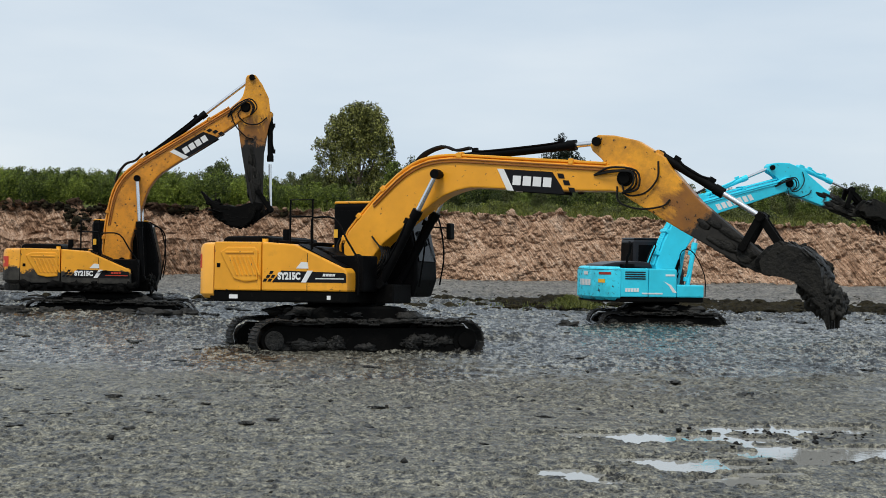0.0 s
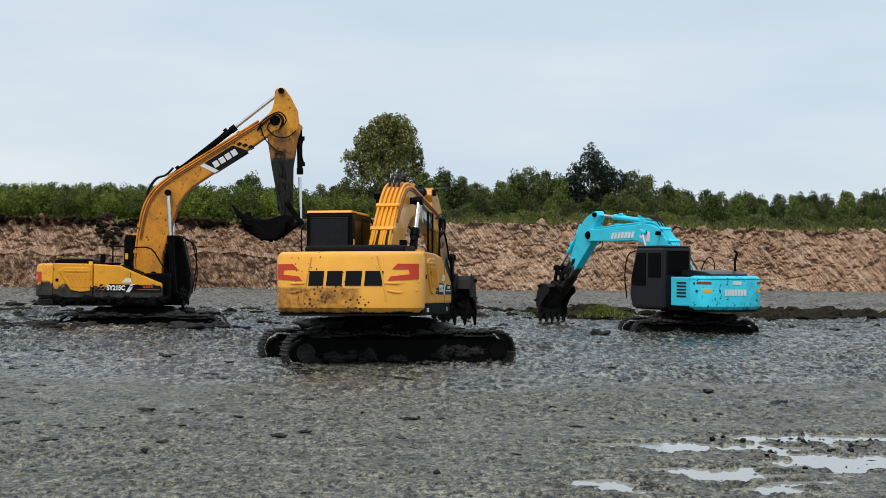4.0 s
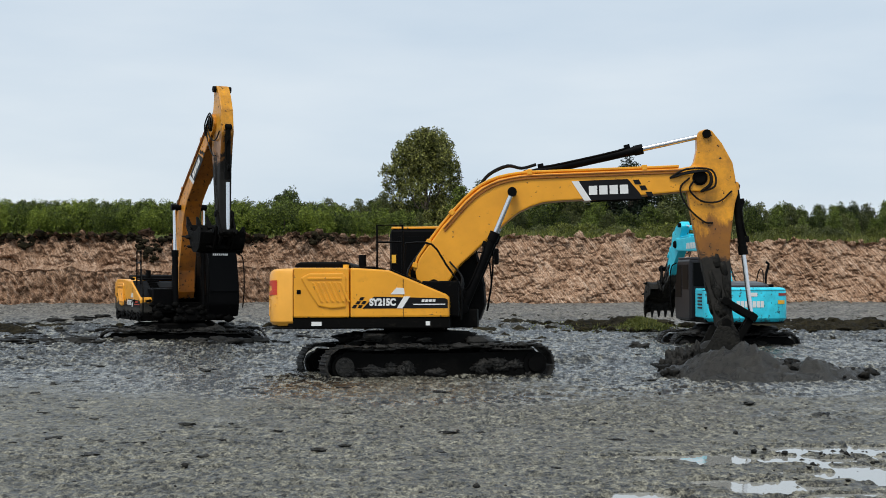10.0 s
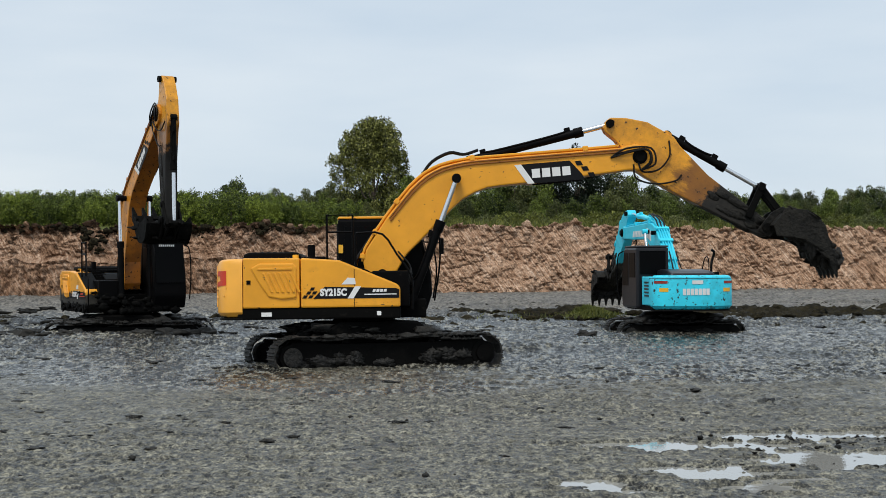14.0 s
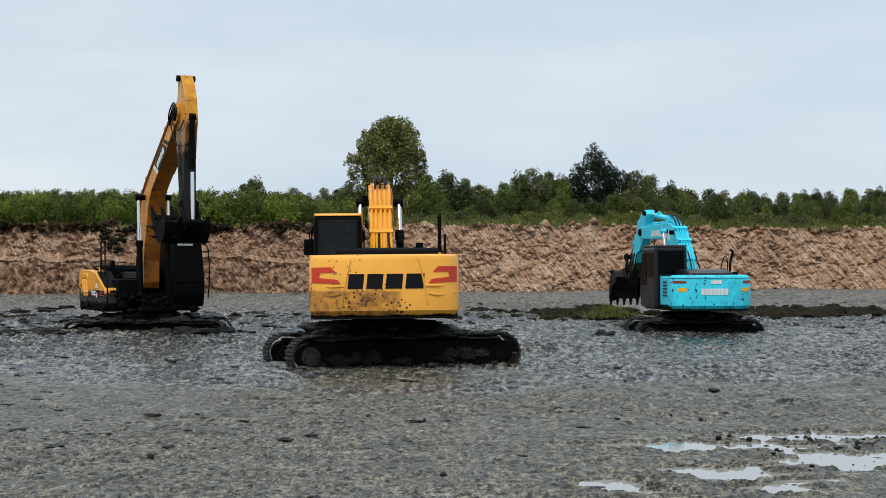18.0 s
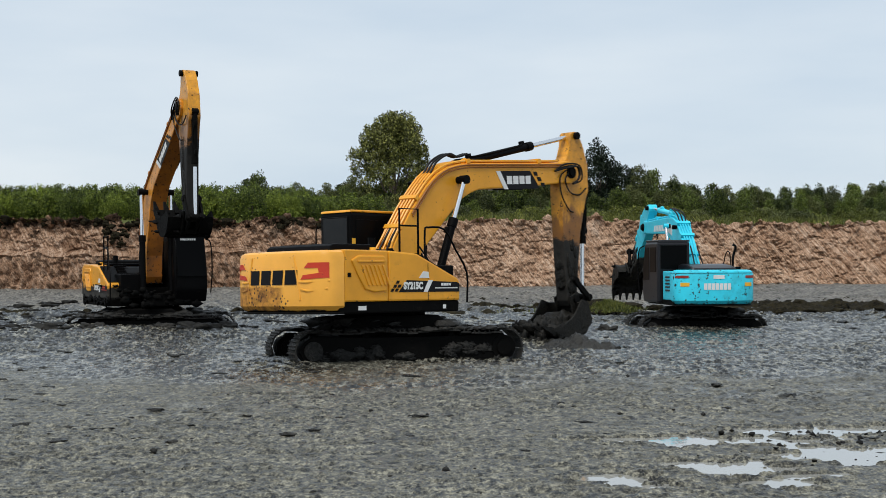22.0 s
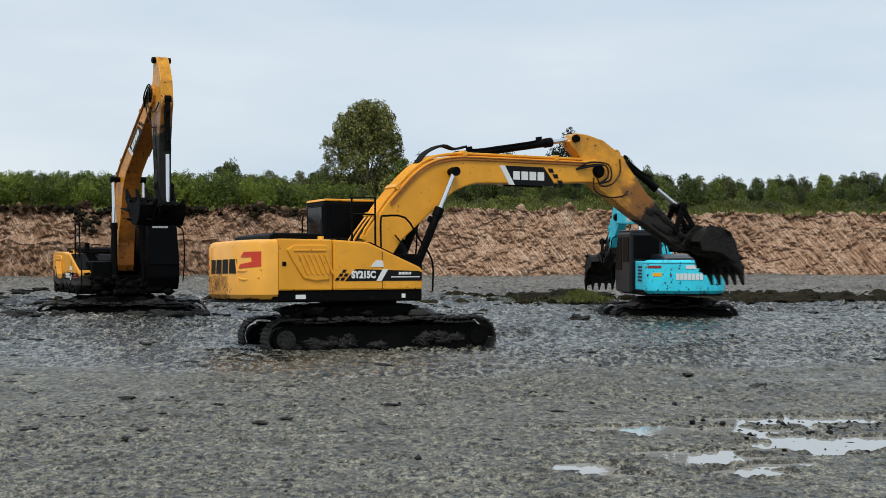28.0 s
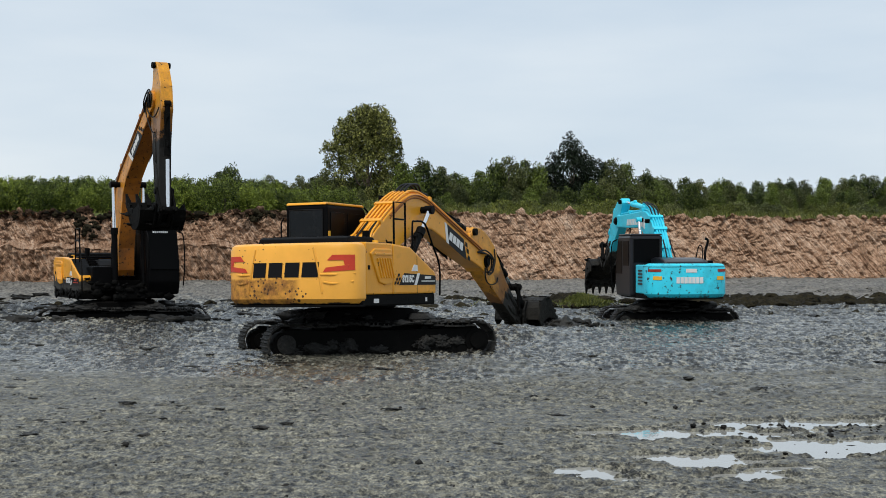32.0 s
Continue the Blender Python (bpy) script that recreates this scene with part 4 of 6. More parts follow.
        txt.body, txt.size, txt.extrude, txt.align_x, txt.align_y = "SY215C", 0.18, 0.002, "CENTER", "CENTER"
        txt.offset = 0.010
        txt.materials.append(M_WHITE)
        t = new("model_number", txt)
        t.parent = house
        t.matrix_basis = pose(-0.53, -half - 0.008, 1.485, 90, 0, 0) @ Matrix.Diagonal((0.86, 1, 1, 1))
        part("brand_mark", bars(0.22, 0.50, 1.49, 1.54, -half - 0.008, 4), M_WHITE if seed == 1 else M_RED, house)
        part("slogan_bar", box(0.06, 0.68, -half - 0.009, -half - 0.004, 1.435, 1.455, 0), M_WHITE if seed == 1 else M_RED, house)
        part("triangle_sticker", slab([(-0.38, 1.64), (-0.10, 1.64), (-0.12, 1.76), (-0.26, 1.77)], -half - 0.008, -half, 0), M_WHITE, house, "white sticker")
        for x in (-1.92, 0.30)[:2 if seed == 1 else 0]:
            part("small_sticker", box(x, x + (0.20 if x < 0 else 0.08), -half + 0.022, -half + 0.028, z0 + 0.06, z0 + 0.14, 0), M_WHITE, house)
        # rear marks
        R = lambda q: rear_mark(rear, half, q)
        for a, b in ((0.68, 0.40), (0.34, 0.05), (-0.01, -0.31), (-0.37, -0.70)):
            part("rear_brand_block", R([((a, 1.53), (b, 1.53), (b - 0.03, 1.80), (a - 0.03, 1.80))]), M_DECAL, house, "plain black block")
        for s in (-1, 1):
            q = [((s * 1.335, 1.83), (s * 0.88, 1.83), (s * 0.98, 1.93), (s * 1.335, 1.93)), ((s * 1.335, 1.65), (s * 0.80, 1.62), (s * 0.86, 1.70), (s * 1.335, 1.755)), ((s * 1.335, 1.755), (s * 1.19, 1.74), (s * 1.17, 1.83), (s * 1.335, 1.83))]
            if s > 0:
                q = [(a, b, c, e) for a, b, c, e in q]
            else:
                q = [(b, a, e, c) for a, b, c, e in q]
            part("red_mark", R(q), M_RED, house, "red angular mark")
            for pts in ([(0.62, 2.05), (0.70, 1.70), (0.78, 1.24)], [(0.80, 1.44), (1.0, 1.41), (1.31, 1.45)], [(0.74, 1.58), (1.0, 1.575), (1.335, 1.60)]):
                part("pressed_ridge", tube(arc([(rear_x(rear, half, y) + 0.004, s * y, z) for y, z in pts], 4), 0.022, 6), rear_m, house)
        # hood and deck
        part("engine_hood", slab([(-2.32, zt - 0.02), (-1.18, zt - 0.02), (-1.21, 2.26), (-1.28, 2.29), (-2.20, 2.29), (-2.29, 2.25)], -1.02, 0.90, 0.035), M_BLACK, house, "low black engine hood")
        for i in range(7):
            part("hood_rib", box(-2.1 + 0.12 * i, -2.06 + 0.12 * i, -0.8, 0.7, 2.285, 2.302, 0.006), M_BLACK, house)
        part("cover_plate", box(-1.16, -0.70, -1.05, 0.9, zt - 0.03, zt + 0.035, 0.02), M_BLACK, house)
        part("deck", slab([(-0.72, 1.3), (0.12, 1.3), (0.12, 1.92), (-0.3, 2.08), (-0.72, 2.12)], -0.66, 0.30, 0.03), M_BLACK, house)
        part("air_cap", rod((-1.0, -0.72, 2.2), (-1.0, -0.72, 2.43), 0.075, 12), M_BLACK, house)
        part("filler_cap", rod((-0.95, -1.2, 2.12), (-0.95, -1.2, 2.21), 0.06, 12), M_BLACK, house)
        # guard rails on the tool box and along the front corner
        rail = [[(-0.66, -1.15, 2.05), (-0.66, -1.15, 2.99), (-0.16, -1.15, 2.99), (-0.16, -1.15, 2.0)]]
        for pts in rail:
            part("handrail", tube(pts, 0.022, 8), M_BLACK, house, "black tube handrail")
        part("handrail", tube([(-0.66, -1.15, 2.66), (-0.16, -1.15, 2.66)], 0.018, 8), M_BLACK, house)
        part("front_rail", tube(arc([(-0.10, -1.28, 2.0), (-0.10, -1.28, 2.56), (0.0, -1.28, 2.63), (0.42, -1.30, 2.60), (0.70, -1.33, 2.2), (0.98, -1.36, 1.75), (0.98, -1.36, 1.15)], 3), 0.02, 8), M_BLACK, house, "bent black rail beside the step")
        part("front_box", box(0.2, 0.92, -1.05, -0.45, 1.2, 1.90, 0.03), M_BLACK, house)
        for i in range(6 if seed == 1 else 0):
            y = -0.36 + 0.1 * i
            part("swivel_hose", tube(arc([(0.30, y, 1.32), (0.75 + 0.05 * (i % 3), y - 0.05, 1.55 + 0.06 * (i % 2)), (0.95, y * 0.9, 1.95), (0.70, y * 0.8, 2.30)], 4), 0.018, 6), M_HOSE, house)
        for i in range(5):
            part("deck_slat", box(-0.62 + 0.16 * i, -0.56 + 0.16 * i, -half + 0.5, -0.55, 2.06 - 0.07 * max(0, i - 1), 2.14 - 0.07 * max(0, i - 1), 0.01), M_BLACK, house)
        if seed == 2:
            rr = random.Random(5)
            bm = bmesh.new()
            for i in range(90):
                q = rr.choice((0, 1, 1, 2))
                at = ((rr.uniform(-2.2, 0.8), -half - 0.005, rr.uniform(1.0, 1.22)), (1.26, rr.uniform(-1.3, 1.2), rr.uniform(1.0, 1.45)), (rr.uniform(-0.4, 0.7), rr.uniform(-1.3, -0.6), 1.55))[q]
                r = rr.uniform(0.04, 0.16)
                lump(r if q != 1 else 0.03, r if q else 0.025, r * 0.7 if q < 2 else 0.04, i, 0.7, 2, bm, at)
            tagged(part("caked_mud", bm, M_FRAME, house, "black mud plastered over the front deck", True), kind="stuff")
    else:
        for s in (-1, 1):
            part("service_door", box(seam_r + 0.01, seam_m - 0.01, s * (half - 0.45), s * half, zs, zt - 0.04, 0.03), body_m, house)
        part("side_panel", slab([(seam_m + 0.01, zs), (0.12, zs), (0.12, zt - 0.05), (seam_m + 0.01, zt - 0.04)], -half, -half + 0.6, 0.03), body_m, house)
        part("tool_box", box(0.14, front, -half, -half + 0.62, zs, 1.32, 0.035), body_m, house)
        for i in range(4):
            part("louvre", box(-1.42, -0.82, -half - 0.012, -half + 0.01, 1.46 + 0.06 * i, 1.495 + 0.06 * i, 0.006), M_GREY, house)
        part("white_swoosh", slab([(0.0, 1.12), (0.13, 1.10), (-0.05, 1.32), (-0.28, 1.42), (-0.12, 1.30)], -half - 0.006, -half, 0), M_WHITE, house)
        part("model_bar", bars(-1.42, -1.0, 1.12, 1.22, -half - 0.005, 5, 0.1), M_WHITE, house)
        part("model_bar", box(-0.92, -0.3, -half - 0.006, -half, 1.06, 1.10, 0), M_WHITE, house)
        part("upper_bar", box(-0.22, 0.06, -half - 0.006, -half, 1.56, 1.61, 0), M_WHITE, house)
        # the cab-side flank
        for i in range(5):
            part("louvre", box(-1.40, -1.0, half - 0.01, half + 0.012, 1.22 + 0.09 * i, 1.265 + 0.09 * i, 0.006), M_GREY, house)
        R = lambda q: rear_mark(rear, half, q)
        for i in range(7):
            a = 0.38 - 0.108 * i
            part("rear_brand_block", R([((a, 1.27), (a - 0.09, 1.27), (a - 0.09, 1.44), (a, 1.44))]), M_WHITE, house, "plain white block")
        part("plate", R([((0.12, 1.56), (-0.18, 1.56), (-0.18, 1.66), (0.12, 1.66))]), M_WHITE, house)
        for s in (-1, 1):
            q = [((s * 1.08, 1.58), (s * 0.78, 1.58), (s * 0.78, 1.65), (s * 1.08, 1.65))]
            q2 = [((s * 0.98, 1.36), (s * 0.76, 1.36), (s * 0.76, 1.46), (s * 0.98, 1.46))]
            if s < 0:
                q, q2 = [(b, a, e, c) for a, b, c, e in q], [(b, a, e, c) for a, b, c, e in q2]
            part("tail_lamp", R(q), M_LAMP, house, "dark red tail lamp")
            part("amber_sticker", R(q2), M_AMBER, house)
        part("rear_groove", R([((1.15, 1.705), (-1.15, 1.705), (-1.15, 1.72), (1.15, 1.72))]), M_GREY, house)
        part("engine_hood", slab([(-1.9, zt - 0.03), (-0.35, zt - 0.03), (-0.45, 1.92), (-0.8, 1.96), (-1.5, 1.92), (-1.85, 1.85)], -0.6, 0.62, 0.05), M_GREY, house, "rounded dark grey engine hood")
        part("deck", box(-0.72, 0.1, -0.6, 0.2, 1.2, zt - 0.05, 0.03), M_TEAL, house)
        part("exhaust_pipe", tube(arc([(-1.2, -0.72, 1.75), (-1.2, -0.72, 2.05), (-1.15, -0.76, 2.2), (-1.15, -0.82, 2.42), (-1.15, -0.74, 2.48)], 4), 0.035, 8), M_BLACK, house, "thin bent black exhaust pipe")
        part("exhaust_base", box(-1.35, -1.05, -0.9, -0.55, 1.78, 1.88, 0.02), M_BLACK, house)
        part("front_rail", tube(arc([(0.2, -1.12, 1.75), (0.2, -1.12, 2.15), (0.35, -1.12, 2.3), (0.62, -1.12, 2.2), (0.95, -1.12, 1.6), (0.98, -1.12, 1.0)], 3), 0.016, 8), M_BLACK, house)

    # cab
    if big:
        x0, x1, y0, y1, cz, ct = -0.55, 1.38, 0.40, 1.35, 1.10, 3.05
        cm, roof_m = M_BLACK, M_YEL
    else:
        x0, x1, y0, y1, cz, ct = -0.55, 1.05, 0.28, 1.21, 0.88, 2.62
        cm, roof_m = M_GREY, M_GREY
    w = y1 - y0
    bm = slab([(x0, cz), (x1 - 0.12, cz), (x1, cz + 0.35), (x1 - 0.02, cz + 0.75), (x1 - 0.28, ct - 0.10), (x1 - 0.40, ct - 0.05), (x0, ct - 0.05)], y0, y1, 0.06 if big else 0.10)
    mv["cab"] = cab = part("cab", bm, cm, ex, "black cab with dark tinted windows" if big else "dark grey cab with dark tinted windows")
    part("cab_roof", slab([(x0 - 0.01, ct - 0.05), (x1 - 0.30, ct - 0.05), (x1 - 0.38, ct), (x0 + 0.02, ct)], y0 + 0.01, y1 - 0.01, 0.02), roof_m, cab)
    part("rear_window", slab([(0, 0), (w * 0.78, 0), (w * 0.78, 0.72 * (ct - cz) / 1.95), (0, 0.72 * (ct - cz) / 1.95)], -0.008, 0.008, 0.004), M_GLASS if big else M_SIDEGLASS, cab).matrix_basis = pose(x0 - 0.006, y0 + w * 0.11, ct - 0.16 - 0.72 * (ct - cz) / 1.95, 0, 0, 90)
    part("window_seal", tube([(x0 - 0.012, y0 + w * 0.10, ct - 0.15 - 0.74 * (ct - cz) / 1.95), (x0 - 0.012, y0 + w * 0.10, ct - 0.15), (x0 - 0.012, y0 + w * 0.90, ct - 0.15), (x0 - 0.012, y0 + w * 0.90, ct - 0.15 - 0.74 * (ct - cz) / 1.95)], 0.014, 6), M_HOSE, cab)
    for yy in (y0 - 0.006, y1 + 0.006):
        part("side_window", slab([(x0 + 0.14, cz + 0.95 * (ct - cz) / 1.95), (x0 + 0.72, cz + 0.95 * (ct - cz) / 1.95), (x0 + 0.72, ct - 0.2), (x0 + 0.14, ct - 0.2)], yy - 0.006, yy + 0.006, 0.004), M_SIDEGLASS, cab)
        part("door_window", slab([(x0 + 0.84, cz + 0.62), (x1 - 0.14, cz + 0.62), (x1 - 0.12, cz + 0.9), (x1 - 0.36, ct - 0.2), (x0 + 0.84, ct - 0.2)], yy - 0.006, yy + 0.006, 0.004), M_SIDEGLASS, cab)
    pane = slab([(0, 0), (w * 0.84, 0), (w * 0.84, 1.18 * (ct - cz) / 1.95), (0, 1.18 * (ct - cz) / 1.95)], -0.008, 0.008, 0.004)
    lean = math.degrees(math.atan2(0.26, ct - 0.10 - cz - 0.75))
    part("windscreen", pane, M_SIDEGLASS if seed == 2 else M_GLASS, cab).matrix_basis = pose(x1 + 0.004, y0 + w * 0.08, cz + 0.72, 0, 0, 90) @ pose(0, 0, 0, -lean, 0, 0)
    part("visor_writing", bars(0, 0.46, 0, 0.06, 0, 8, 0.1), M_WHITE, cab).matrix_basis = pose(x1 - 0.238, y0 + w * 0.22, ct - 0.2, 0, 0, 90)
    part("door_rail", tube(arc([(x1 - 0.30, y1 + 0.02, ct - 0.15), (x1 - 0.05, y1 + 0.10, ct - 0.28), (x1 + 0.10, y1 + 0.10, cz + 0.9), (x1 + 0.02, y1 + 0.08, cz + 0.25)], 4), 0.018, 8), M_BLACK, cab)
    part("front_guard_rail", tube(arc([(x1 - 0.30, y0 + 0.02, ct - 0.05), (x1 + 0.12, y0 - 0.02, ct - 0.35), (x1 + 0.16, y0 - 0.02, cz + 1.0), (x1 + 0.04, y0, cz + 0.2)], 4), 0.018, 8), M_BLACK, cab)
    if seed == 1:
        part("mirror", box(x1 + 0.16, x1 + 0.26, y1 + 0.06, y1 + 0.28, ct - 0.76, ct - 0.42, 0.03), M_BLACK, cab)
        part("mirror_arm", tube([(x1 - 0.2, y1, ct - 0.5), (x1 + 0.20, y1 + 0.16, ct - 0.52)], 0.016, 6), M_BLACK, cab)
    if big:
        part("warning_tag", box(x0 + 0.02, x0 + 0.11, y0 - 0.022, y0 - 0.014, cz + 1.20, cz + 1.37, 0), M_AMBER, cab)
        part("grab_rail", tube([(x0 - 0.05, y1 + 0.03, cz + 0.1), (x0 - 0.05, y1 + 0.08, cz + 0.3), (x0 - 0.05, y1 + 0.08, ct - 0.4), (x0 - 0.05, y1 + 0.02, ct - 0.3)], 0.016, 6), M_BLACK, cab)

    # boom
    if big:
        outline = [(-0.22, -0.12), (-0.31, 0.12), (-0.26, 0.36), (-0.10, 0.58), (0.57, 1.01), (1.20, 1.33), (1.60, 1.46), (1.98, 1.48), (2.40, 1.40), (2.8, 1.27), (4.1, 0.80), (5.41, 0.33), (5.72, 0.27), (5.90, 0.12),
                   (5.92, -0.08), (5.80, -0.22), (5.60, -0.25), (5.39, -0.15), (4.13, 0.22), (2.95, 0.62), (2.65, 0.71), (2.39, 0.73), (2.10, 0.71), (1.87, 0.64), (0.6, 0.16), (0.1, -0.20), (-0.08, -0.24)]
        bw = 0.235
    else:
        outline = [(-0.20, -0.10), (-0.26, 0.12), (-0.16, 0.38), (0.45, 0.82), (1.0, 1.10), (1.4, 1.22), (1.75, 1.21), (2.3, 1.04), (4.44, 0.26), (4.72, 0.20), (4.84, 0.04), (4.80, -0.14), (4.62, -0.20),
                   (4.42, -0.12), (3.4, 0.18), (2.3, 0.54), (1.95, 0.58), (1.6, 0.52), (0.5, 0.12), (0.08, -0.18)]
        bw = 0.19
    mv["boom"] = boom = part("boom", slab(outline, -bw, bw, 0.03), boom_m, ex, "bent welded box boom")
    kx = d["boom"]
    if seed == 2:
        # thin skin along the lower outline: painted shade together with mud
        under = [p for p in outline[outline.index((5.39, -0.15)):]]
        part("underside", slab(under + [(x + 0.004, z - 0.012) for x, z in under[::-1]], -bw * 0.96, bw * 0.96, 0), M_BELLY, boom, "dark brown underside, shade and mud in its colour")
    part("knuckle_pin", rod((kx, -bw - 0.07, 0), (kx, bw + 0.07, 0), 0.105 * k, 16), M_FRAME, boom)
    part("foot_pin", rod((0, -bw - 0.06, 0), (0, bw + 0.06, 0), 0.10 * k, 16), M_FRAME, boom)
    part("cylinder_pin", rod((d["cyl"][0], -d["cyl_y"] - 0.05, d["cyl"][1]), (d["cyl"][0], d["cyl_y"] + 0.05, d["cyl"][1]), 0.075 * k, 16), M_FRAME, boom)
    ax, az = d["arm"]
    part("arm_bracket", slab([(ax - 0.22, az - 0.28), (ax + 0.25, az - 0.33), (ax + 0.10, az + 0.08), (ax - 0.08, az + 0.08)], -0.14, 0.14, 0.02), boom_m, boom)
    tops = [p for p in outline[:outline.index(max(outline))] if p[1] > 0.25 and p[0] < kx - 0.2]
    nh = 5 if big else 4
    for i in range(nh):
        y = (i - (nh - 1) / 2) * bw * 0.40
        pts = [(x, y, z + 0.045) for x, z in tops]
        part("hydraulic_pipe", tube(arc([Vector(p) for p in pts], 2), 0.027 * k, 6), boom_m, boom)
    for i in (0, 1, 2, len(tops) // 2 + 1, len(tops) - 2):
        (xa, za), (xb, zb) = tops[i], tops[i + 1]
        c = part("pipe_clamp", box(-0.05, 0.05, -bw * 1.04, bw * 1.04, -0.01, 0.095, 0.012), boom_m, boom)
        c.matrix_basis = Matrix.Translation(((xa + xb) / 2, 0, (za + zb) / 2)) @ Matrix.Rotation(-math.atan2(zb - za, xb - xa), 4, "Y")
    # hose loops from the house to the boom foot
    for i in range(4 if big else 3):
        y = (i - 1.5) * 0.10
        part("feed_hose", tube(arc([(-0.05, y * 1.6, -0.30), (-0.36, y * 1.5, 0.05), (-0.42, y * 1.3, 0.40), (-0.10, y, 0.66), (0.2, y, 0.84)], 4), 0.024 * k, 6), body_m if i % 2 and seed != 2 else M_HOSE, boom)
    for i in range(3):
        y = (i - 1) * 0.1
        part("arc_hose", tube(arc([(1.55 * k, y, 1.50 * k), (1.85 * k, y, 1.66 * k), (2.25 * k, y, 1.68 * k), (ax - 0.05, y * 0.6, az + 0.16), (ax + 0.25, y * 0.6, az + 0.12)], 4), 0.026 * k, 6), M_HOSE, boom)
    for i, (q, w) in enumerate(((0.20, 0.05), (0.26, 0.08), (0.17, 0.11))):
        loop = [(kx - 0.55 * k, -bw - 0.02, 0.22 * k), (kx - 0.2 * k, -bw - w, q * k), (kx + q * k, -bw - w, 0.06 * k), (kx + 0.8 * q * k, -bw - w, -q * k), (kx - 0.1 * k, -bw - w * 0.8, -0.26 * k)]
        part("tip_hose", tube(arc(loop, 4), 0.02 * k, 6), M_HOSE, boom)
    for i in range(2):
        edge = [(x + 0.02, -bw - 0.018, z - 0.05 - 0.055 * i) for x, z in tops[2:]]
        part("flank_pipe", tube(arc(edge, 2), 0.016 * k, 6), M_PIPE if big else boom_m, boom, "rust-stained thin pipe")
    part("work_lamp", box(1.3 * k, 1.42 * k, bw + 0.02, bw + 0.16, 1.28 * k, 1.42 * k, 0.02), M_BLACK, boom)
    if big:
        # decal on both flanks: white slash, black field, plain blocks for the mark, stepped checks
        dx, dz = math.cos(-0.345), math.sin(-0.345)

        def flank(u, v):
            return (3.30 + u * dx - v * dz, 0.90 + u * dz + v * dx)
        for s in (-1, 1):
            y = s * (bw + 0.005)
            part("white_slash", slab([flank(0.02, 0), flank(0.16, 0), flank(0.40, -0.40), flank(0.26, -0.40)], y - 0.004, y + 0.002, 0), M_WHITE, boom)
            part("decal_band", slab([flank(0.16, 0), flank(1.14, 0), flank(1.36, -0.28), flank(1.42, -0.40), flank(0.40, -0.40)], y - 0.004, y + 0.002, 0), M_DECAL, boom)
            for i in range(4):
                a = 0.36 + 0.205 * i
                part("brand_block", slab([flank(a, -0.29), flank(a + 0.165, -0.29), flank(a + 0.165, -0.11), flank(a, -0.11)], y - 0.008, y + 0.006, 0), M_WHITE, boom)
            for u, v in ((1.24, -0.02), (1.36, -0.14), (1.48, -0.27)):
                part("check", slab([flank(u, v), flank(u + 0.12, v), flank(u + 0.16, v - 0.09), flank(u + 0.04, v - 0.09)], y - 0.005, y + 0.003, 0), M_DECAL, boom)
    else:
        for s in (-1, 1):
            y = s * (bw + 0.005)
            for i in range(7):
                u = 2.35 + 0.165 * i
                z = 0.78 - 0.055 * i - 0.17
                part("brand_block", slab([(u, z), (u + 0.12, z - 0.04), (u + 0.12, z + 0.15), (u, z + 0.19)], y - 0.004, y + 0.004, 0), M_WHITE, boom)
            part("white_patch", slab([(1.55, 0.72), (2.05, 0.70), (2.1, 0.95), (1.6, 1.0)], y - 0.004, y + 0.004, 0), M_WHITE, boom)

    # stick
    o = [(-0.93, 0.16), (-0.95, 0.30), (-0.90, 0.41), (-0.62, 0.56), (-0.20, 0.70), (0.42, 0.70), (0.62, 0.60), (1.4, 0.36), (2.70, 0.17), (3.0, 0.15), (3.10, 0.04), (3.08, -0.10), (2.95, -0.18), (2.6, -0.21), (1.4, -0.27),
         (0.30, -0.29), (0.02, -0.27), (-0.18, -0.20), (-0.35, -0.04), (-0.60, 0.06), (-0.84, 0.10)]
    ks = d["stick"] / 2.925
    sw = 0.165 * k
    mv["stick"] = stick = part("stick", slab([(x * ks, z * ks) for x, z in o], -sw, sw, 0.025), stick_m, ex, "tapered arm, its lower half caked with dark mud")
    tx, tz = d["top"]
    part("arm_pin", rod((tx, -sw - 0.08, tz), (tx, sw + 0.08, tz), 0.085 * k, 14), M_FRAME, stick)
    part("knuckle_boss", rod((0, -bw - 0.03, 0), (0, bw + 0.03, 0), 0.15 * k, 18), M_FRAME, stick)
    bx, bz = d["bcyl"]
    for s in (-1, 1):
        part("cylinder_ear", slab([(bx - 0.18, bz - 0.2), (bx + 0.2, bz - 0.22), (bx + 0.07, bz + 0.07), (bx - 0.07, bz + 0.07)], s * 0.10 - 0.02, s * 0.10 + 0.02, 0.01), stick_m, stick)
    for loop in ([(0.02, -sw - 0.10, -0.12), (0.20, -sw - 0.10, -0.24), (0.46, -sw - 0.06, -0.04), (0.52, -sw - 0.05, 0.30), (0.36, -sw - 0.03, 0.58)],
                 [(-0.04, -sw - 0.10, -0.20), (0.14, -sw - 0.10, -0.42), (0.52, -sw - 0.06, -0.34), (0.86, -sw - 0.04, -0.08), (0.92, -sw - 0.02, 0.10)]):
        part("stick_hose", tube(arc([(x * k, y, z * k) for x, y, z in loop], 5), 0.018 * k, 6), M_HOSE, stick)
    part("end_pin", rod((d["stick"], -0.3 * k, 0), (d["stick"], 0.3 * k, 0), 0.09 * k, 14), M_FRAME, stick)
    bm = bmesh.new()
    for i in range(22):
        u = random.uniform(1.3, 2.9) * ks
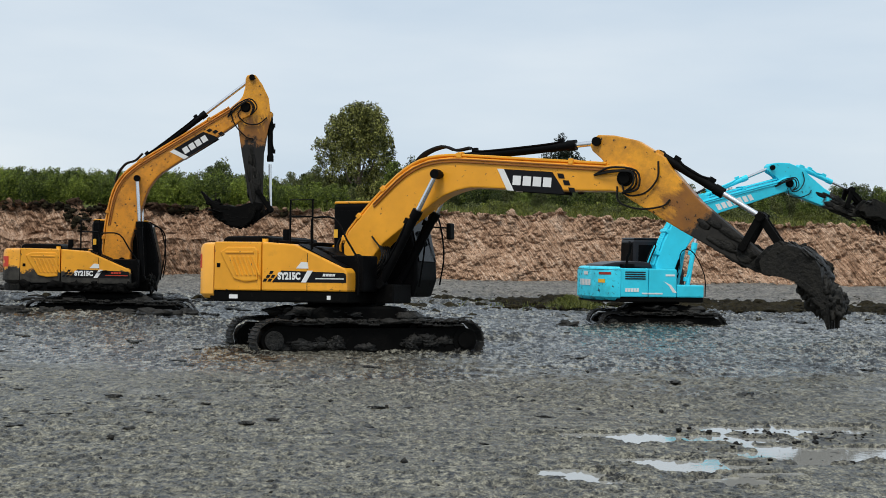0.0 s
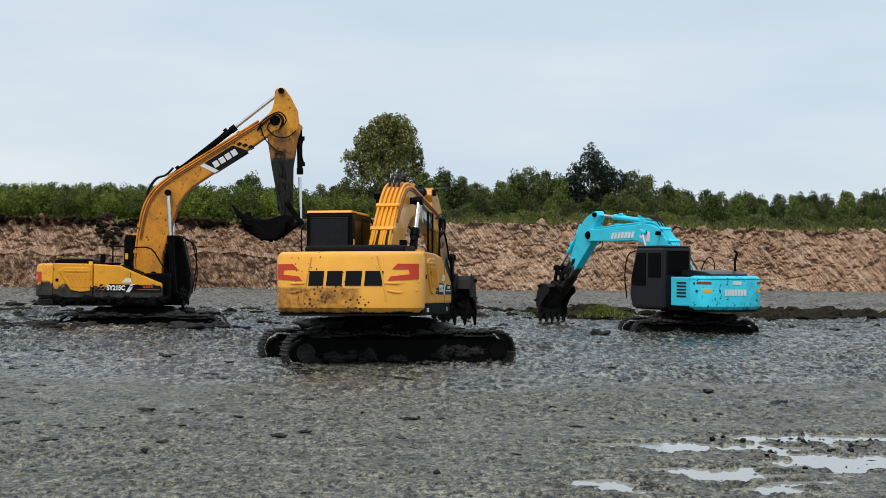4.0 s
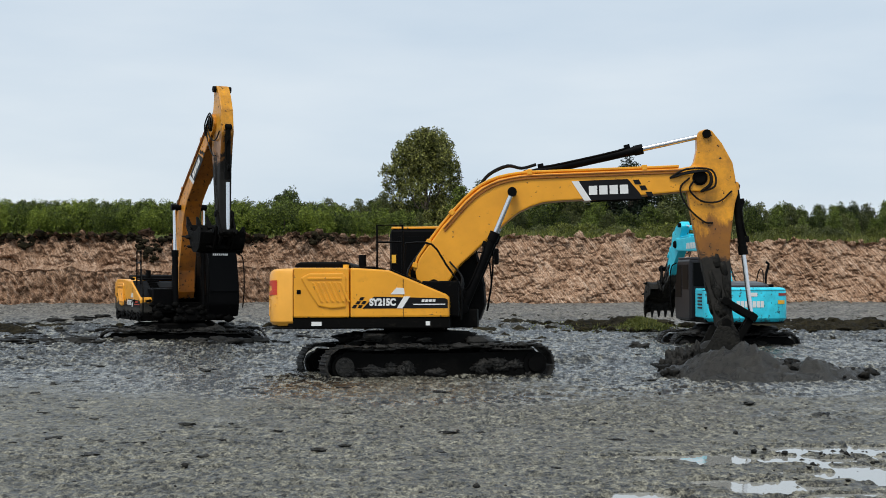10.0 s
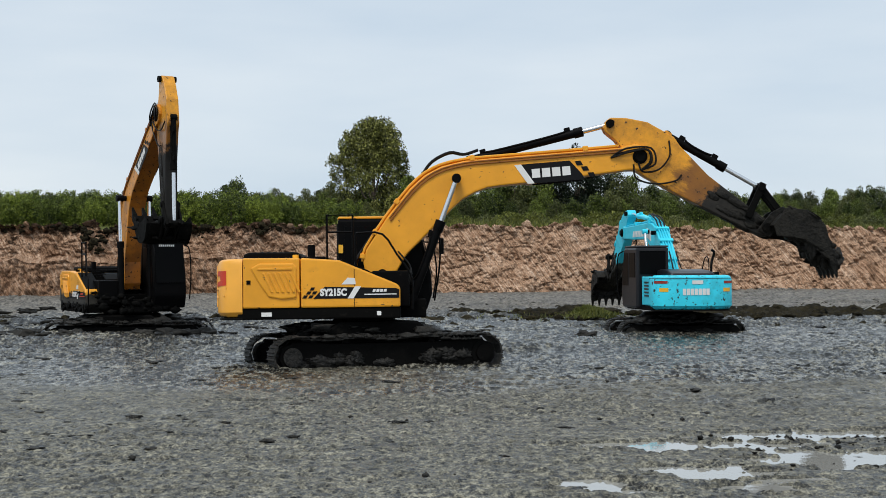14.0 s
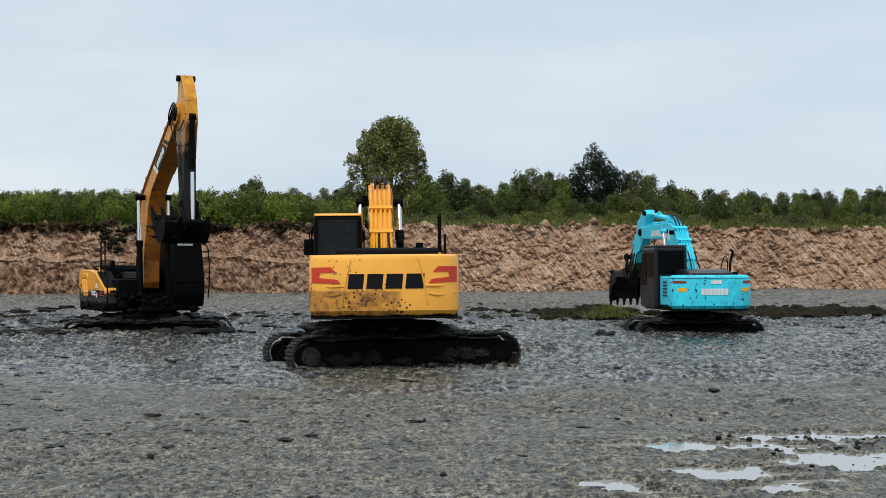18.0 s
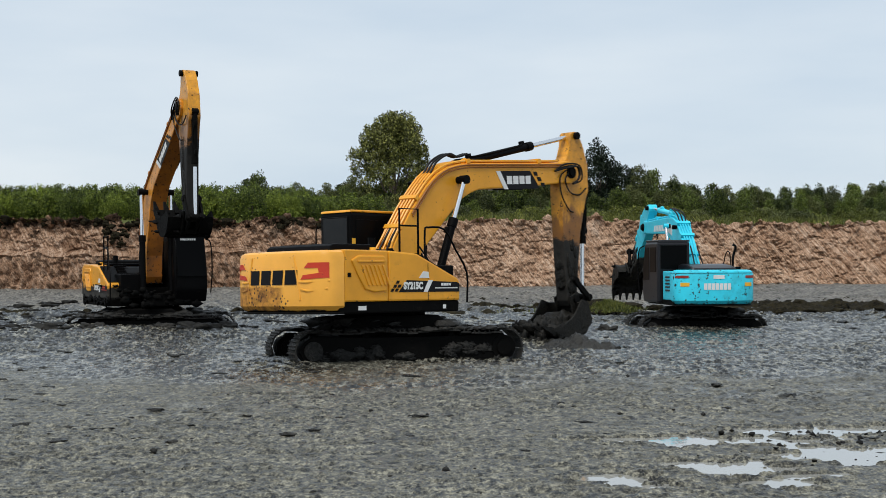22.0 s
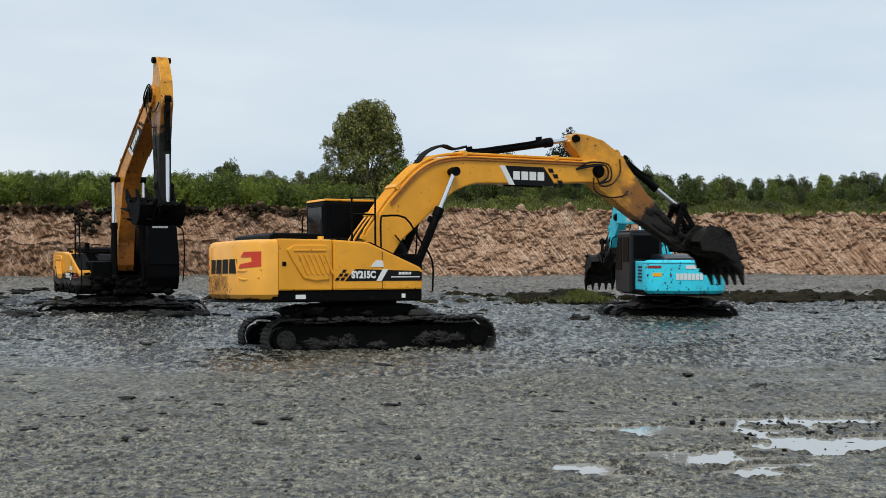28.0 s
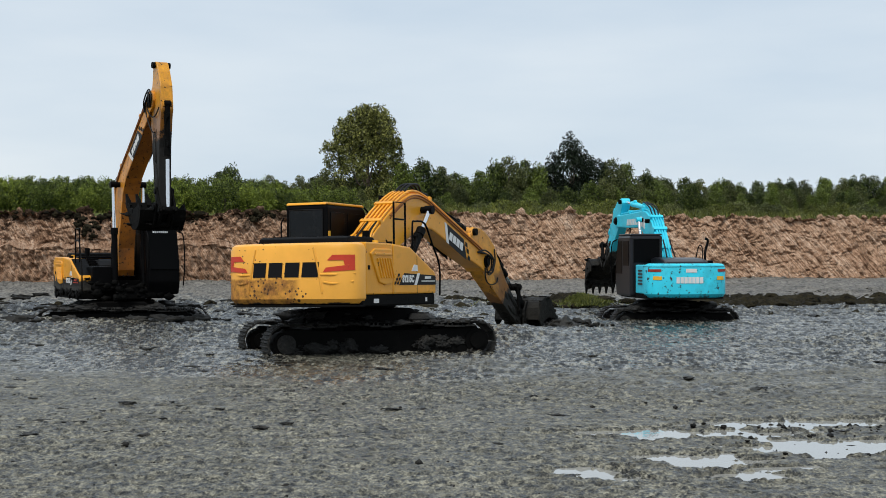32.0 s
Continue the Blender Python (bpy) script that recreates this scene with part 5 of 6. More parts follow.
        lump(random.uniform(0.1, 0.3), 0.025, random.uniform(0.04, 0.09), i + seed, 0.4, 2, bm, (u, random.choice((-1, 1)) * sw, random.uniform(-0.14, 0.16)))
    for i in range(12):
        u = random.uniform(1.6, 3.0) * ks
        lump(random.uniform(0.1, 0.25), sw * 0.85, random.uniform(0.02, 0.05), i + 50 + seed, 0.4, 2, bm, (u, 0, random.choice((-0.21, 0.24 - 0.04 * u))))
    tagged(part("caked_mud", bm, M_MUDCOAT, stick, "thick wet mud clinging to the arm", True), kind="stuff")

    # bucket
    r = d["tip"] / 1.62
    hw = 0.60 * k
    bucket_m = M_FRAME if seed == 2 else M_MUDCOAT
    mv["bucket"] = bucket = part("bucket", bucket_shell(r, hw), bucket_m, ex, "toothed digging bucket coated with wet mud")
    for i in range(5):
        y = (i - 2) * hw * 0.46
        tooth = part("tooth", tooth_mesh(r, 0.062 * k), bucket_m, bucket)
        tooth.matrix_basis = Matrix.Translation((0, y, 0))
    for s in (-1, 1):
        rim = [shell_at(i / 14, r) for i in range(15)]
        part("cheek", slab(rim + [(1.36 * r, 0.14 * r), (1.12 * r, 0.24 * r), (0.80 * r, 0.22 * r), (0.50 * r, 0.10 * r), (0.2 * r, -0.08 * r)], s * hw - 0.022, s * hw + 0.022, 0.008), bucket_m, bucket)
        part("ear", slab([(-0.13 * r, -0.14 * r), (0.16 * r, -0.12 * r), (0.26 * r, 0.54 * r), (0.02, 0.54 * r), (-0.10 * r, 0.3 * r)], s * 0.23 * k - 0.025, s * 0.23 * k + 0.025, 0.015), bucket_m, bucket)
        part("side_cutter", slab([(0.72 * r, 0.17 * r), (1.12 * r, 0.21 * r), (1.36 * r, 0.11 * r), (1.40 * r, 0.20 * r), (1.10 * r, 0.32 * r), (0.72 * r, 0.28 * r)], s * hw - 0.03, s * hw + 0.03, 0.01), bucket_m, bucket)
    bm = lump(0.52 * r, hw * 0.93, 0.25 * r, seed + 3, 0.25, 4, None, (0.60 * r, 0, 0.40 * r), 2.4)
    lump(0.30 * r, hw * 0.7, 0.20 * r, seed + 5, 0.35, 3, bm, (0.92 * r, 0.05, 0.42 * r), 2.4)
    part("mud_load", bm, bucket_m, bucket, "sticky load of wet mud", True)
    bm = bmesh.new()
    rnd = random.Random(seed + 77)
    for i in range(70):
        a = rnd.uniform(0.15, 1.0)
        u, v = shell_at(a, r)
        s = rnd.choice((-1, 0, 1))
        yy = s * hw if s else rnd.uniform(-hw, hw)
        q = rnd.uniform(0.6, 0.95) if s else 0.97
        lump(rnd.uniform(0.06, 0.20) * k * k, 0.020 if s else rnd.uniform(0.06, 0.20) * k * k, rnd.uniform(0.04, 0.12) * k * k if s else 0.03, i + seed, 0.6, 3, bm, (0.7 * r + (u - 0.7 * r) * q, yy, 0.1 + (v - 0.1) * q))
    tagged(part("caked_mud", bm, bucket_m, bucket, "wet mud stuck on the shell", True), kind="stuff")

    # linkage
    for nm, ln, y in (("rocker_link", d["hlink"], 0.20 * k), ("bucket_link", d["ilink"], 0.13 * k)):
        bm = bmesh.new()
        for s in (-1, 1):
            slab([(-0.09, -0.07), (ln + 0.09, -0.07), (ln + 0.09, 0.07), (-0.09, 0.07)], s * y - 0.03, s * y + 0.03, 0.02, bm)
        rod((0, -y - 0.06, 0), (0, y + 0.06, 0), 0.075, 12, bm)
        rod((ln, -y - 0.06, 0), (ln, y + 0.06, 0), 0.075, 12, bm)
        mv[nm] = part(nm, bm, M_FRAME, ex, "muddy steel link")
    lb, la, lk = d["barrels"]
    for side in ("east", "west"):
        mv["boom_cylinder_" + side], mv["boom_rod_" + side] = cylinder("boom_cylinder", ex, lb, 0.085 * k, cyl_m, lb * 0.98, "boom_rod")
    mv["arm_cylinder"], mv["arm_rod"] = cylinder("arm_cylinder", ex, la, 0.085 * k, cyl_m, la * 0.98, "arm_rod")
    mv["bucket_cylinder"], mv["bucket_rod"] = cylinder("bucket_cylinder", ex, lk, 0.08 * k, cyl_m if not big else M_FRAME, lk * 0.98, "bucket_rod")
    return ex, mv, d


def shell_at(a, r):
    """A point of the bucket's back, from the hinge side (0) round the heel to the cutting lip (1)."""
    pts = [(0.02, 0.06), (0.04, 0.34), (0.16, 0.56), (0.38, 0.68), (0.64, 0.71), (0.86, 0.66), (1.02, 0.53), (1.24, 0.32), (1.45, 0.12)]
    s = a * (len(pts) - 1)
    i = min(int(s), len(pts) - 2)
    f = s - i
    return tuple((p + (q - p) * f) * r for p, q in zip(pts[i], pts[i + 1]))


def tooth_mesh(r, w):
    """One digging tooth in line with the bucket's floor: a socket that tapers to a blunt point."""
    bm = bmesh.new()
    rings = []
    for u, v, hw, th in ((1.33, 0.22, w, 0.075), (1.46, 0.11, w, 0.065), (1.50, 0.075, w * 0.8, 0.05), (1.66, -0.065, w * 0.45, 0.016)):
        a = math.radians(-41)
        c, s = math.cos(a + math.pi / 2) * th, math.sin(a + math.pi / 2) * th
        rings.append([bm.verts.new(p) for p in ((u * r - c, -hw, v * r - s), (u * r - c, hw, v * r - s), (u * r + c, hw, v * r + s), (u * r + c, -hw, v * r + s))])
    for a, c in zip(rings, rings[1:]):
        for i in range(4):
            bm.faces.new((a[i], a[(i + 1) % 4], c[(i + 1) % 4], c[i]))
    bm.faces.new(rings[0][::-1])
    bm.faces.new(rings[-1])
    bmesh.ops.recalc_face_normals(bm, faces=bm.faces[:])
    return bm


def bucket_shell(r, hw):
    """An open bucket: a curved back of real thickness between two cheeks."""
    n = 22
    outer = [shell_at(i / n, r) for i in range(n + 1)]
    mid = (0.72 * r, 0.20 * r)
    inner = [(mid[0] + (x - mid[0]) * 0.94, mid[1] + (z - mid[1]) * 0.94) for x, z in outer]
    return slab(outer + inner[::-1], -hw, hw, 0)


near, near_mv, near_d = excavator("large yellow crawler excavator with black cab, sunk in wet mud", "big", pose(-1.188, 28.253, 1.93 - 2.029, -1.32, -0.46, 0), 18, 1, "excavators in the pit")
west, west_mv, west_d = excavator("yellow crawler excavator with a muddy front and a curled bucket", "big", pose(-8.62, 40.8, 1.93 - 2.28, 0, 0, 0), 4, 2, "excavators in the pit")
east, east_mv, east_d = excavator("turquoise crawler excavator with dark grey cab, low in mud", "small", pose(7.02, 39.3, 1.93 - 2.10, 0, 0, 0), 3, 3, "excavators in the pit")


# ---- plants ----
def leaves(points, size, rng, upright=0.4):
    """Small leaf blades at the points, as one mesh."""
    n = len(points)
    a = rng.normal(size=(n, 3))
    a[:, 2] += upright * np.sign(rng.normal(size=n)) * 2
    a /= np.linalg.norm(a, axis=1, keepdims=True)
    b = np.cross(a, rng.normal(size=(n, 3)))
    b /= np.linalg.norm(b, axis=1, keepdims=True) + 1e-9
    s = size * rng.uniform(0.6, 1.4, (n, 1))
    p = np.asarray(points)
    quads = np.stack([p - a * s, p + b * s * 0.45, p + a * s, p - b * s * 0.45], 1).reshape(-1, 3)
    me = bpy.data.meshes.new("crown")
    me.from_pydata(quads.tolist(), [], np.arange(4 * n).reshape(n, 4).tolist())
    return me


def crown_points(rng, blobs, count, clump):
    """Places for leaves: many small clumps inside overlapping uneven masses, with gaps between them. blobs: x, y, z, half width, half height."""
    vol = np.array([b[3] ** 2 * b[4] for b in blobs])
    pts = []
    k = 26
    for i in rng.choice(len(blobs), count // k, p=vol / vol.sum()):
        x, y, z, w, h = blobs[i]
        d = rng.normal(size=3)
        d *= rng.uniform(0.35, 1.0) ** 0.5 / np.linalg.norm(d)
        rad = clump * rng.uniform(0.6, 1.3)
        g = rng.normal(size=(k, 3))
        g *= (rng.uniform(0.1, 1, (k, 1)) ** 0.4) / np.linalg.norm(g, axis=1, keepdims=True)
        pts.append(np.array([x, y, z]) + d * np.array([max(w - rad * 0.6, 0.1), max(w - rad * 0.6, 0.1), max(h - rad * 0.6, 0.1)]) + g * rad * np.array([1, 1, 1.15]))
    return np.concatenate(pts)


def plant(name, label, category, blobs, count, clump, mat, leaf, seed, limbs=5, group=""):
    rng = np.random.default_rng(seed)
    t = thing(name, label, category, group)
    bm = bmesh.new()
    height = max(b[2] for b in blobs)
    r = 0.018 * height + 0.02
    tube([(0, 0, -0.3), (0.02, 0.02, height * 0.3), (0.02 * height, 0.03, height * 0.6), (0.0, 0.05, height)], r, 7, bm, 0.25)
    for b in blobs[:limbs + 1]:
        tube([(0.0, 0.02, height * 0.25), (b[0] * 0.5, b[1] * 0.5, b[2] * 0.62), (b[0], b[1], b[2])], r * 0.55, 5, bm, 0.3)
    part("trunk", bm, M_BARK, t)
    me = leaves(crown_points(rng, blobs, count, clump), leaf, rng)
    me.materials.append(mat)
    c = new("crown", me)
    c.parent = t
    return t


def land(x, y):
    return 3.93 - 0.2 * float(smooth01((x - 6) / 16))


def set_down(ob, x, y, turn=0.0, s=1.0, dz=0.0):
    ob.matrix_basis = pose(x, y, land(x, y) + dz, 0, 0, turn) @ Matrix.Scale(s, 4)
    return ob


def tree_masses():
    """Many small leafy masses hung in a tall crown that is widest above its middle, with ragged drooping sides."""
    rr = random.Random(12)
    out = [(0.1, 0, 5.9, 0.9, 0.7), (0.0, 0, 4.4, 1.1, 1.1), (0.7, 0.1, 5.1, 0.9, 0.8), (-0.7, 0, 4.9, 0.9, 0.8), (1.2, 0, 4.0, 0.7, 0.9), (-1.1, 0, 3.6, 0.7, 1.0)]
    for i in range(60):
        z = 0.5 + 5.8 * (i + 0.5) / 60
        reach = 2.45 * math.sin(math.pi * min(1.0, (z + 1.3) / 8.1)) ** 0.5
        out.append((reach * (2 * (i * 0.618 % 1) - 1) * rr.uniform(0.8, 1.0), rr.uniform(-1.2, 1.2), z, rr.uniform(0.36, 0.66), rr.uniform(0.45, 0.85)))
    return out


big_tree = plant("tree", "tall roundish olive-green tree standing above the bank", "tree", tree_masses(), 44000, 0.25, M_LEAF_TREE, 0.070, 5, 9, "trees above the bank")
set_down(big_tree, -3.15, 87.0, 0, 1.08)
dark_tree = plant("tree", "dark green broad tree with an uneven crown", "tree", [(-0.2, 0, 3.4, 1.7, 1.6), (-0.1, 0, 5.0, 0.75, 0.9), (-1.4, 0.1, 2.6, 1.2, 1.4), (1.5, 0, 2.9, 1.35, 1.35), (0.2, 0.2, 1.5, 2.2, 1.3), (2.0, 0, 1.4, 1.0, 1.2), (0.7, 0, 4.1, 0.8, 0.8)],
                  24000, 0.30, M_LEAF_DARK, 0.080, 8, 6, "trees above the bank")
set_down(dark_tree, 10.1, 91.0)
rnd = random.Random(4)
bushes = [plant("shrub", "dense bright green hedge shrub with upright shoots", "shrub", [(0, 0, 0.85, 0.95, 0.95), (0.5, 0, 1.45 + 0.05 * i, 0.36, 0.50), (-0.4, 0.2, 1.45, 0.38, 0.48 + 0.06 * i), (0.05, -0.2, 1.55, 0.34, 0.45)], 9000, 0.15, M_LEAF_HEDGE, 0.048, 20 + i, 3, "hedge above the bank") for i in range(3)]
made = 0
for row, (off, zf) in enumerate(((1.6, 0.85), (3.0, 1.0), (4.6, 1.08))):
    x = -34.0
    while x < -3.6:
        y = float(toe(np.array(x))) + 2.2 + off + rnd.uniform(-0.4, 0.4)
        s = zf * rnd.uniform(0.94, 1.06)
        if x > -7.5:
            s *= 0.8
        src = bushes[made % 3]
        ob = src if made < 3 else copy_thing(src, pose(0, 0, 0))
        set_down(ob, x + rnd.uniform(-0.3, 0.3), y, rnd.uniform(0, 360), s, -0.1)
        made += 1
        x += rnd.uniform(0.75, 1.1)
saps = [plant("tree", "leafy green young tree in the row above the bank", "tree", [(0, 0, 0.9, 0.85, 0.95), (0.05, 0, 1.9, 0.55, 0.85), (0.05, 0.05, 2.2 + 0.1 * i, 0.34, 0.6), (-0.55, 0, 1.7, 0.5, 0.75), (0.55, 0.1, 1.4 + 0.2 * i, 0.42, 0.65)], 9000, 0.18, (M_LEAF, M_LEAF, M_LEAF_OLIVE)[i], 0.048, 40 + i, 3, "trees above the bank") for i in range(3)]
spots = []
for x in np.arange(-13.0, 44.0, 0.55):
    spots.append((x + rnd.uniform(-0.4, 0.4), rnd.uniform(85, 91), rnd.uniform(0.66, 0.98)))
for x in np.arange(-10.0, 46.0, 0.58):
    spots.append((x + rnd.uniform(-0.4, 0.4), rnd.uniform(93, 99), rnd.uniform(1.0, 1.32)))
for x, y, s in ((-11.9, 84, 1.1), (-11.2, 84, 1.25), (-5.7, 86, 1.15), (-0.8, 86, 1.35), (0.4, 87, 1.45), (1.5, 88, 1.25), (4.0, 88, 1.2), (5.0, 89, 1.45), (5.9, 89, 1.5), (6.9, 90, 1.5), (7.8, 90, 1.4), (12.7, 90, 1.5), (13.7, 92, 1.5), (14.9, 91, 1.3)):
    spots.append((x, y, s))
for i, (x, y, s) in enumerate(spots):
    src = saps[i % 3]
    ob = src if i < 3 else copy_thing(src, pose(0, 0, 0))
    set_down(ob, x, y, rnd.uniform(0, 360), s, -0.1)
low = [plant("shrub", "low dark green shrub at the top of the bank", "shrub", [(0, 0, 0.45, 0.75, 0.5), (0.5, 0, 0.6, 0.5, 0.5), (-0.5, 0.1, 0.4, 0.5, 0.4)], 3200, 0.17, (M_LEAF_OLIVE, M_LEAF_SCRUB)[i], 0.048, 60 + i, 2, "shrubs above the bank") for i in range(2)]
for i in range(170):
    x = rnd.uniform(12.5, 42) if i < 80 else rnd.uniform(-4, 12.5)
    y = float(toe(np.array(x))) + 2.2 + (rnd.uniform(3.0, 9.0) if i < 80 else rnd.uniform(5.0, 9.0))
    src = low[i % 2]
    ob = src if i < 2 else copy_thing(src, pose(0, 0, 0))
    set_down(ob, x, y, rnd.uniform(0, 360), rnd.uniform(0.55, 1.15), -0.05)


def blades(name, label, places, height, mat):
    """Grass as one mesh of bent blades."""
    rng = np.random.default_rng(9)
    p = np.asarray(places)
    n = len(p)
    a = rng.uniform(0, 2 * math.pi, n)
    side = np.stack([np.cos(a), np.sin(a), 0 * a], 1) * 0.022
    lean = rng.normal(size=(n, 3)) * 0.5
    lean[:, 2] = 1
    h = (height * rng.uniform(0.5, 1.3, n) * np.where(p[:, 0] < -4.5, 0.5, 1.0))[:, None]
    v = np.stack([p - side, p + side, p + lean * h], 1).reshape(-1, 3)
    me = bpy.data.meshes.new(name)
    me.from_pydata(v.tolist(), [], np.arange(3 * n).reshape(n, 3).tolist())
    me.materials.append(mat)
    return tagged(new(name, me), label, "grass", "", "stuff")


rng = np.random.default_rng(3)
gx = rng.uniform(-32, 40, 26000)
gy = toe(gx) + 2.3 + rng.uniform(0, 1, 26000) ** 1.5 * 12
gz = 3.9 - 0.2 * smooth01((gx - 6) / 16)
blades("grass", "yellowish green grass along the top of the bank", np.stack([gx, gy, gz], 1), 0.5, M_GRASS)
wx = np.concatenate([rng.normal(5.75, 0.34, 9000), rng.normal(4.9, 1.4, 700), rng.normal(-7.0, 1.2, 120)])
wy = np.concatenate([rng.normal(48.6, 0.8, 9000), rng.normal(48.8, 1.0, 700), rng.normal(67.0, 0.6, 120)])
blades("weeds", "patch of green weeds on the mud", np.stack([wx, wy, mud_height(wx, wy) + 0.16 * np.exp(-((wx - 5.75) / 0.6) ** 2) - 0.02], 1), 0.13, M_GRASS)


def clods(name, label, places, lo, hi, mat, seed, flat=0.55):
    rr = random.Random(seed)
    bm = bmesh.new()
    for i, (x, y, z) in enumerate(places):
        s = lo + (hi - lo) * rr.random() ** 2.5
        lump(s, s * rr.uniform(0.6, 1.3), s * flat, i + seed, 0.75, 2 if s > 0.05 else 1, bm, (x, y, z + s * 0.12), 1.3)
    ob = part(name, bm, mat, None, "", True)
    return tagged(ob, label, "soil", "", "stuff")


idx = rng.integers(0, KX.shape[1], 420)
rows_ = rng.choice([95, 94, 92, 89, 84, 52, 26, 8, 3], 420, p=[0.25, 0.2, 0.15, 0.1, 0.1, 0.05, 0.05, 0.05, 0.05])
clods("earth_clods", "loose orange-brown clods on the bank", [(KX[r, c], KY[r, c] - 0.05, KZ[r, c]) for r, c in zip(rows_, idx) if -30 < KX[r, c] < 32], 0.05, 0.24, M_EARTH, 7, 0.7)
sel = [(r, c) for r, c in zip(rng.choice([95, 94, 92, 90], 240), rng.integers(0, KX.shape[1], 240)) if -30 < KX[r, c] < -5 and lattice(KX[r, c] / 2.4 + np.zeros(1), np.zeros(1), 7)[0] > -0.1]
clods("topsoil_clods", "dark topsoil hanging over the bank's edge", [(KX[r, c], KY[r, c] - 0.12, KZ[r, c] - 0.12) for r, c in sel], 0.07, 0.26, M_SPOIL, 19, 0.8)
# dark topsoil slumped down the bank's western face: place along it, half width and drop
slumped = []
for x0, half_w, fall in ((-22.2, 0.9, 0.6), (-16.4, 0.8, 1.4), (-11.2, 0.6, 0.6), (-8.2, 0.7, 0.6)):
    for k in range(int(40 * half_w * fall) + 8):
        x = x0 + half_w * rng.normal() * 0.55
        c = int(np.argmin(np.abs(KX[0] - x)))
        r = int(np.argmin(np.abs(KZ[:, c] - (KZ[95, c] - fall * rng.uniform(0, 1) * (1 - 0.5 * min(1, abs(x - x0) / half_w))))))
        slumped.append((x, KY[r, c] - 0.03, KZ[r, c]))
clods("slumped_topsoil", "black topsoil slumped down the bank", slumped, 0.05, 0.24, M_SPOIL, 23, 0.8)
my = 9.5 * (62 / 9.5) ** rng.uniform(0, 1, 130)
mx = rng.uniform(-0.36, 0.36, 130) * my
clods("mud_clods", "small dark clods scattered on the mud", list(zip(mx, my, mud_height(mx, my))), 0.010, 0.038, M_CLOD, 11, 0.8)
ry_ = 14 * (52 / 14) ** rng.uniform(0, 1, 420)
rx_ = np.where(rng.uniform(0, 1, 420) < 0.6, rng.uniform(-0.36, 0.36, 420), rng.normal(-0.24, 0.07, 420)) * ry_
rz_ = mud_height(rx_, ry_)
rr_ = random.Random(31)
bm = bmesh.new()
for i, (x, y, z) in enumerate(zip(rx_, ry_, rz_)):
    s = (0.010 + 0.055 * rr_.random() ** 3) * (0.4 + y / 32)
    lump(s * rr_.uniform(1.2, 2.4), s * rr_.uniform(0.6, 1.0), s * rr_.uniform(0.25, 0.5), i + 3, 0.8, 2, bm, (x, y, z + 0.1 * s), 1.5)
tagged(part("mud_ridges", bm, M_HEAP, None, "", True), "dark drawn-out ridges of churned mud", "soil", "", "stuff")
# churned ground round the western machine
cx_ = np.concatenate([rng.normal(-12.2, 2.2, 130), rng.uniform(-17, -3.5, 120)])
cy_ = np.concatenate([rng.normal(42.5, 3.2, 130), rng.uniform(37, 55, 120)])
bm = bmesh.new()
for i, (x, y, z) in enumerate(zip(cx_, cy_, mud_height(cx_, cy_))):
    s = 0.05 + 0.22 * rr_.random() ** 2.5
    lump(s * rr_.uniform(1.0, 2.0), s * rr_.uniform(0.6, 1.0), s * rr_.uniform(0.22, 0.42), i + 41, 0.85, 2, bm, (x, y, z), 1.5)
tagged(part("churned_mud", bm, M_MUDCOAT, None, "", True), "dark lumps and ridges of churned mud by the crawlers", "soil", "", "stuff")
sx = np.concatenate([rng.uniform(8.5, 22, 150), rng.uniform(2.0, 7.5, 70), rng.uniform(-18, 0, 40)])
sy = 48.8 + 0.08 * sx + rng.normal(size=len(sx)) * 1.3
clods("spoil_clods", "dark brown spoil before the bank", list(zip(sx, sy, mud_height(sx, sy))), 0.08, 0.34, M_SPOIL, 13, 0.45)
px_ = np.concatenate([rng.normal(4.2, 0.6, 110), rng.normal(4.0, 0.7, 40)])
py_ = np.concatenate([rng.normal(15.5, 0.32, 110), rng.normal(14.0, 0.5, 40)])
clods("puddle_clods", "dark lumps of mud standing in the puddles", list(zip(px_, py_, mud_height(px_, py_) + 0.005)), 0.012, 0.046, M_MUDCOAT, 17, 0.7)
for i, (x, y, s) in enumerate(((4.32, 37.4, 0.24), (-10.8, 38.7, 0.55), (-9.6, 38.3, 0.35), (-8.6, 38.2, 0.3), (-6.9, 38.8, 0.5), (-6.2, 39.2, 0.35), (-11.4, 37.0, 0.22), (-7.7, 38.2, 0.28), (-11.7, 39.2, 0.4))):
    ob = part("mud_clod" if i == 0 else "mud_mound", lump(s * (1 if i == 0 else 1.3), s * 0.8, s * (0.5 if i == 0 else 0.42), 90 + i, 0.55, 4, None, (0, 0, 0), 2.0), M_CLOD, None, "", True)
    tagged(ob, "dark clod of mud" if i == 0 else "mound of churned mud beside a sunken crawler", "mud")
    ob.location = (x, y, float(mud_height(np.array([x]), np.array([y]))[0]) - (0.0 if i == 0 else 0.08))


# ---- movement: joint angles of the large yellow excavator, every half second ----
SWING = [-26, -11.2, 4.2, 19.2, 31.8, 45, 59.4, 72.6, 80.1, 82.3, 81.8, 80.9, 80.1, 78.6, 76.9, 72.5, 63.6, 51.7, 37, 19, -2.4, -21.9, -35.7, -41.9, -41.7, -37.1, -27.3, -14.4, -0, 15.3, 30.7, 45.9, 60.4, 73.3, 84.6, 91.8, 93.4, 93.2, 92.8, 91.7, 88.7, 82, 71.2, 58.4, 45, 30.6, 13.3, -8.5, -26, -35.1, -39, -37.6, -31, -19.6, -5, 10.8, 27.6, 44.2, 58.1, 67.2, 73.2, 76.7, 75.3, 70.3, 64.2]
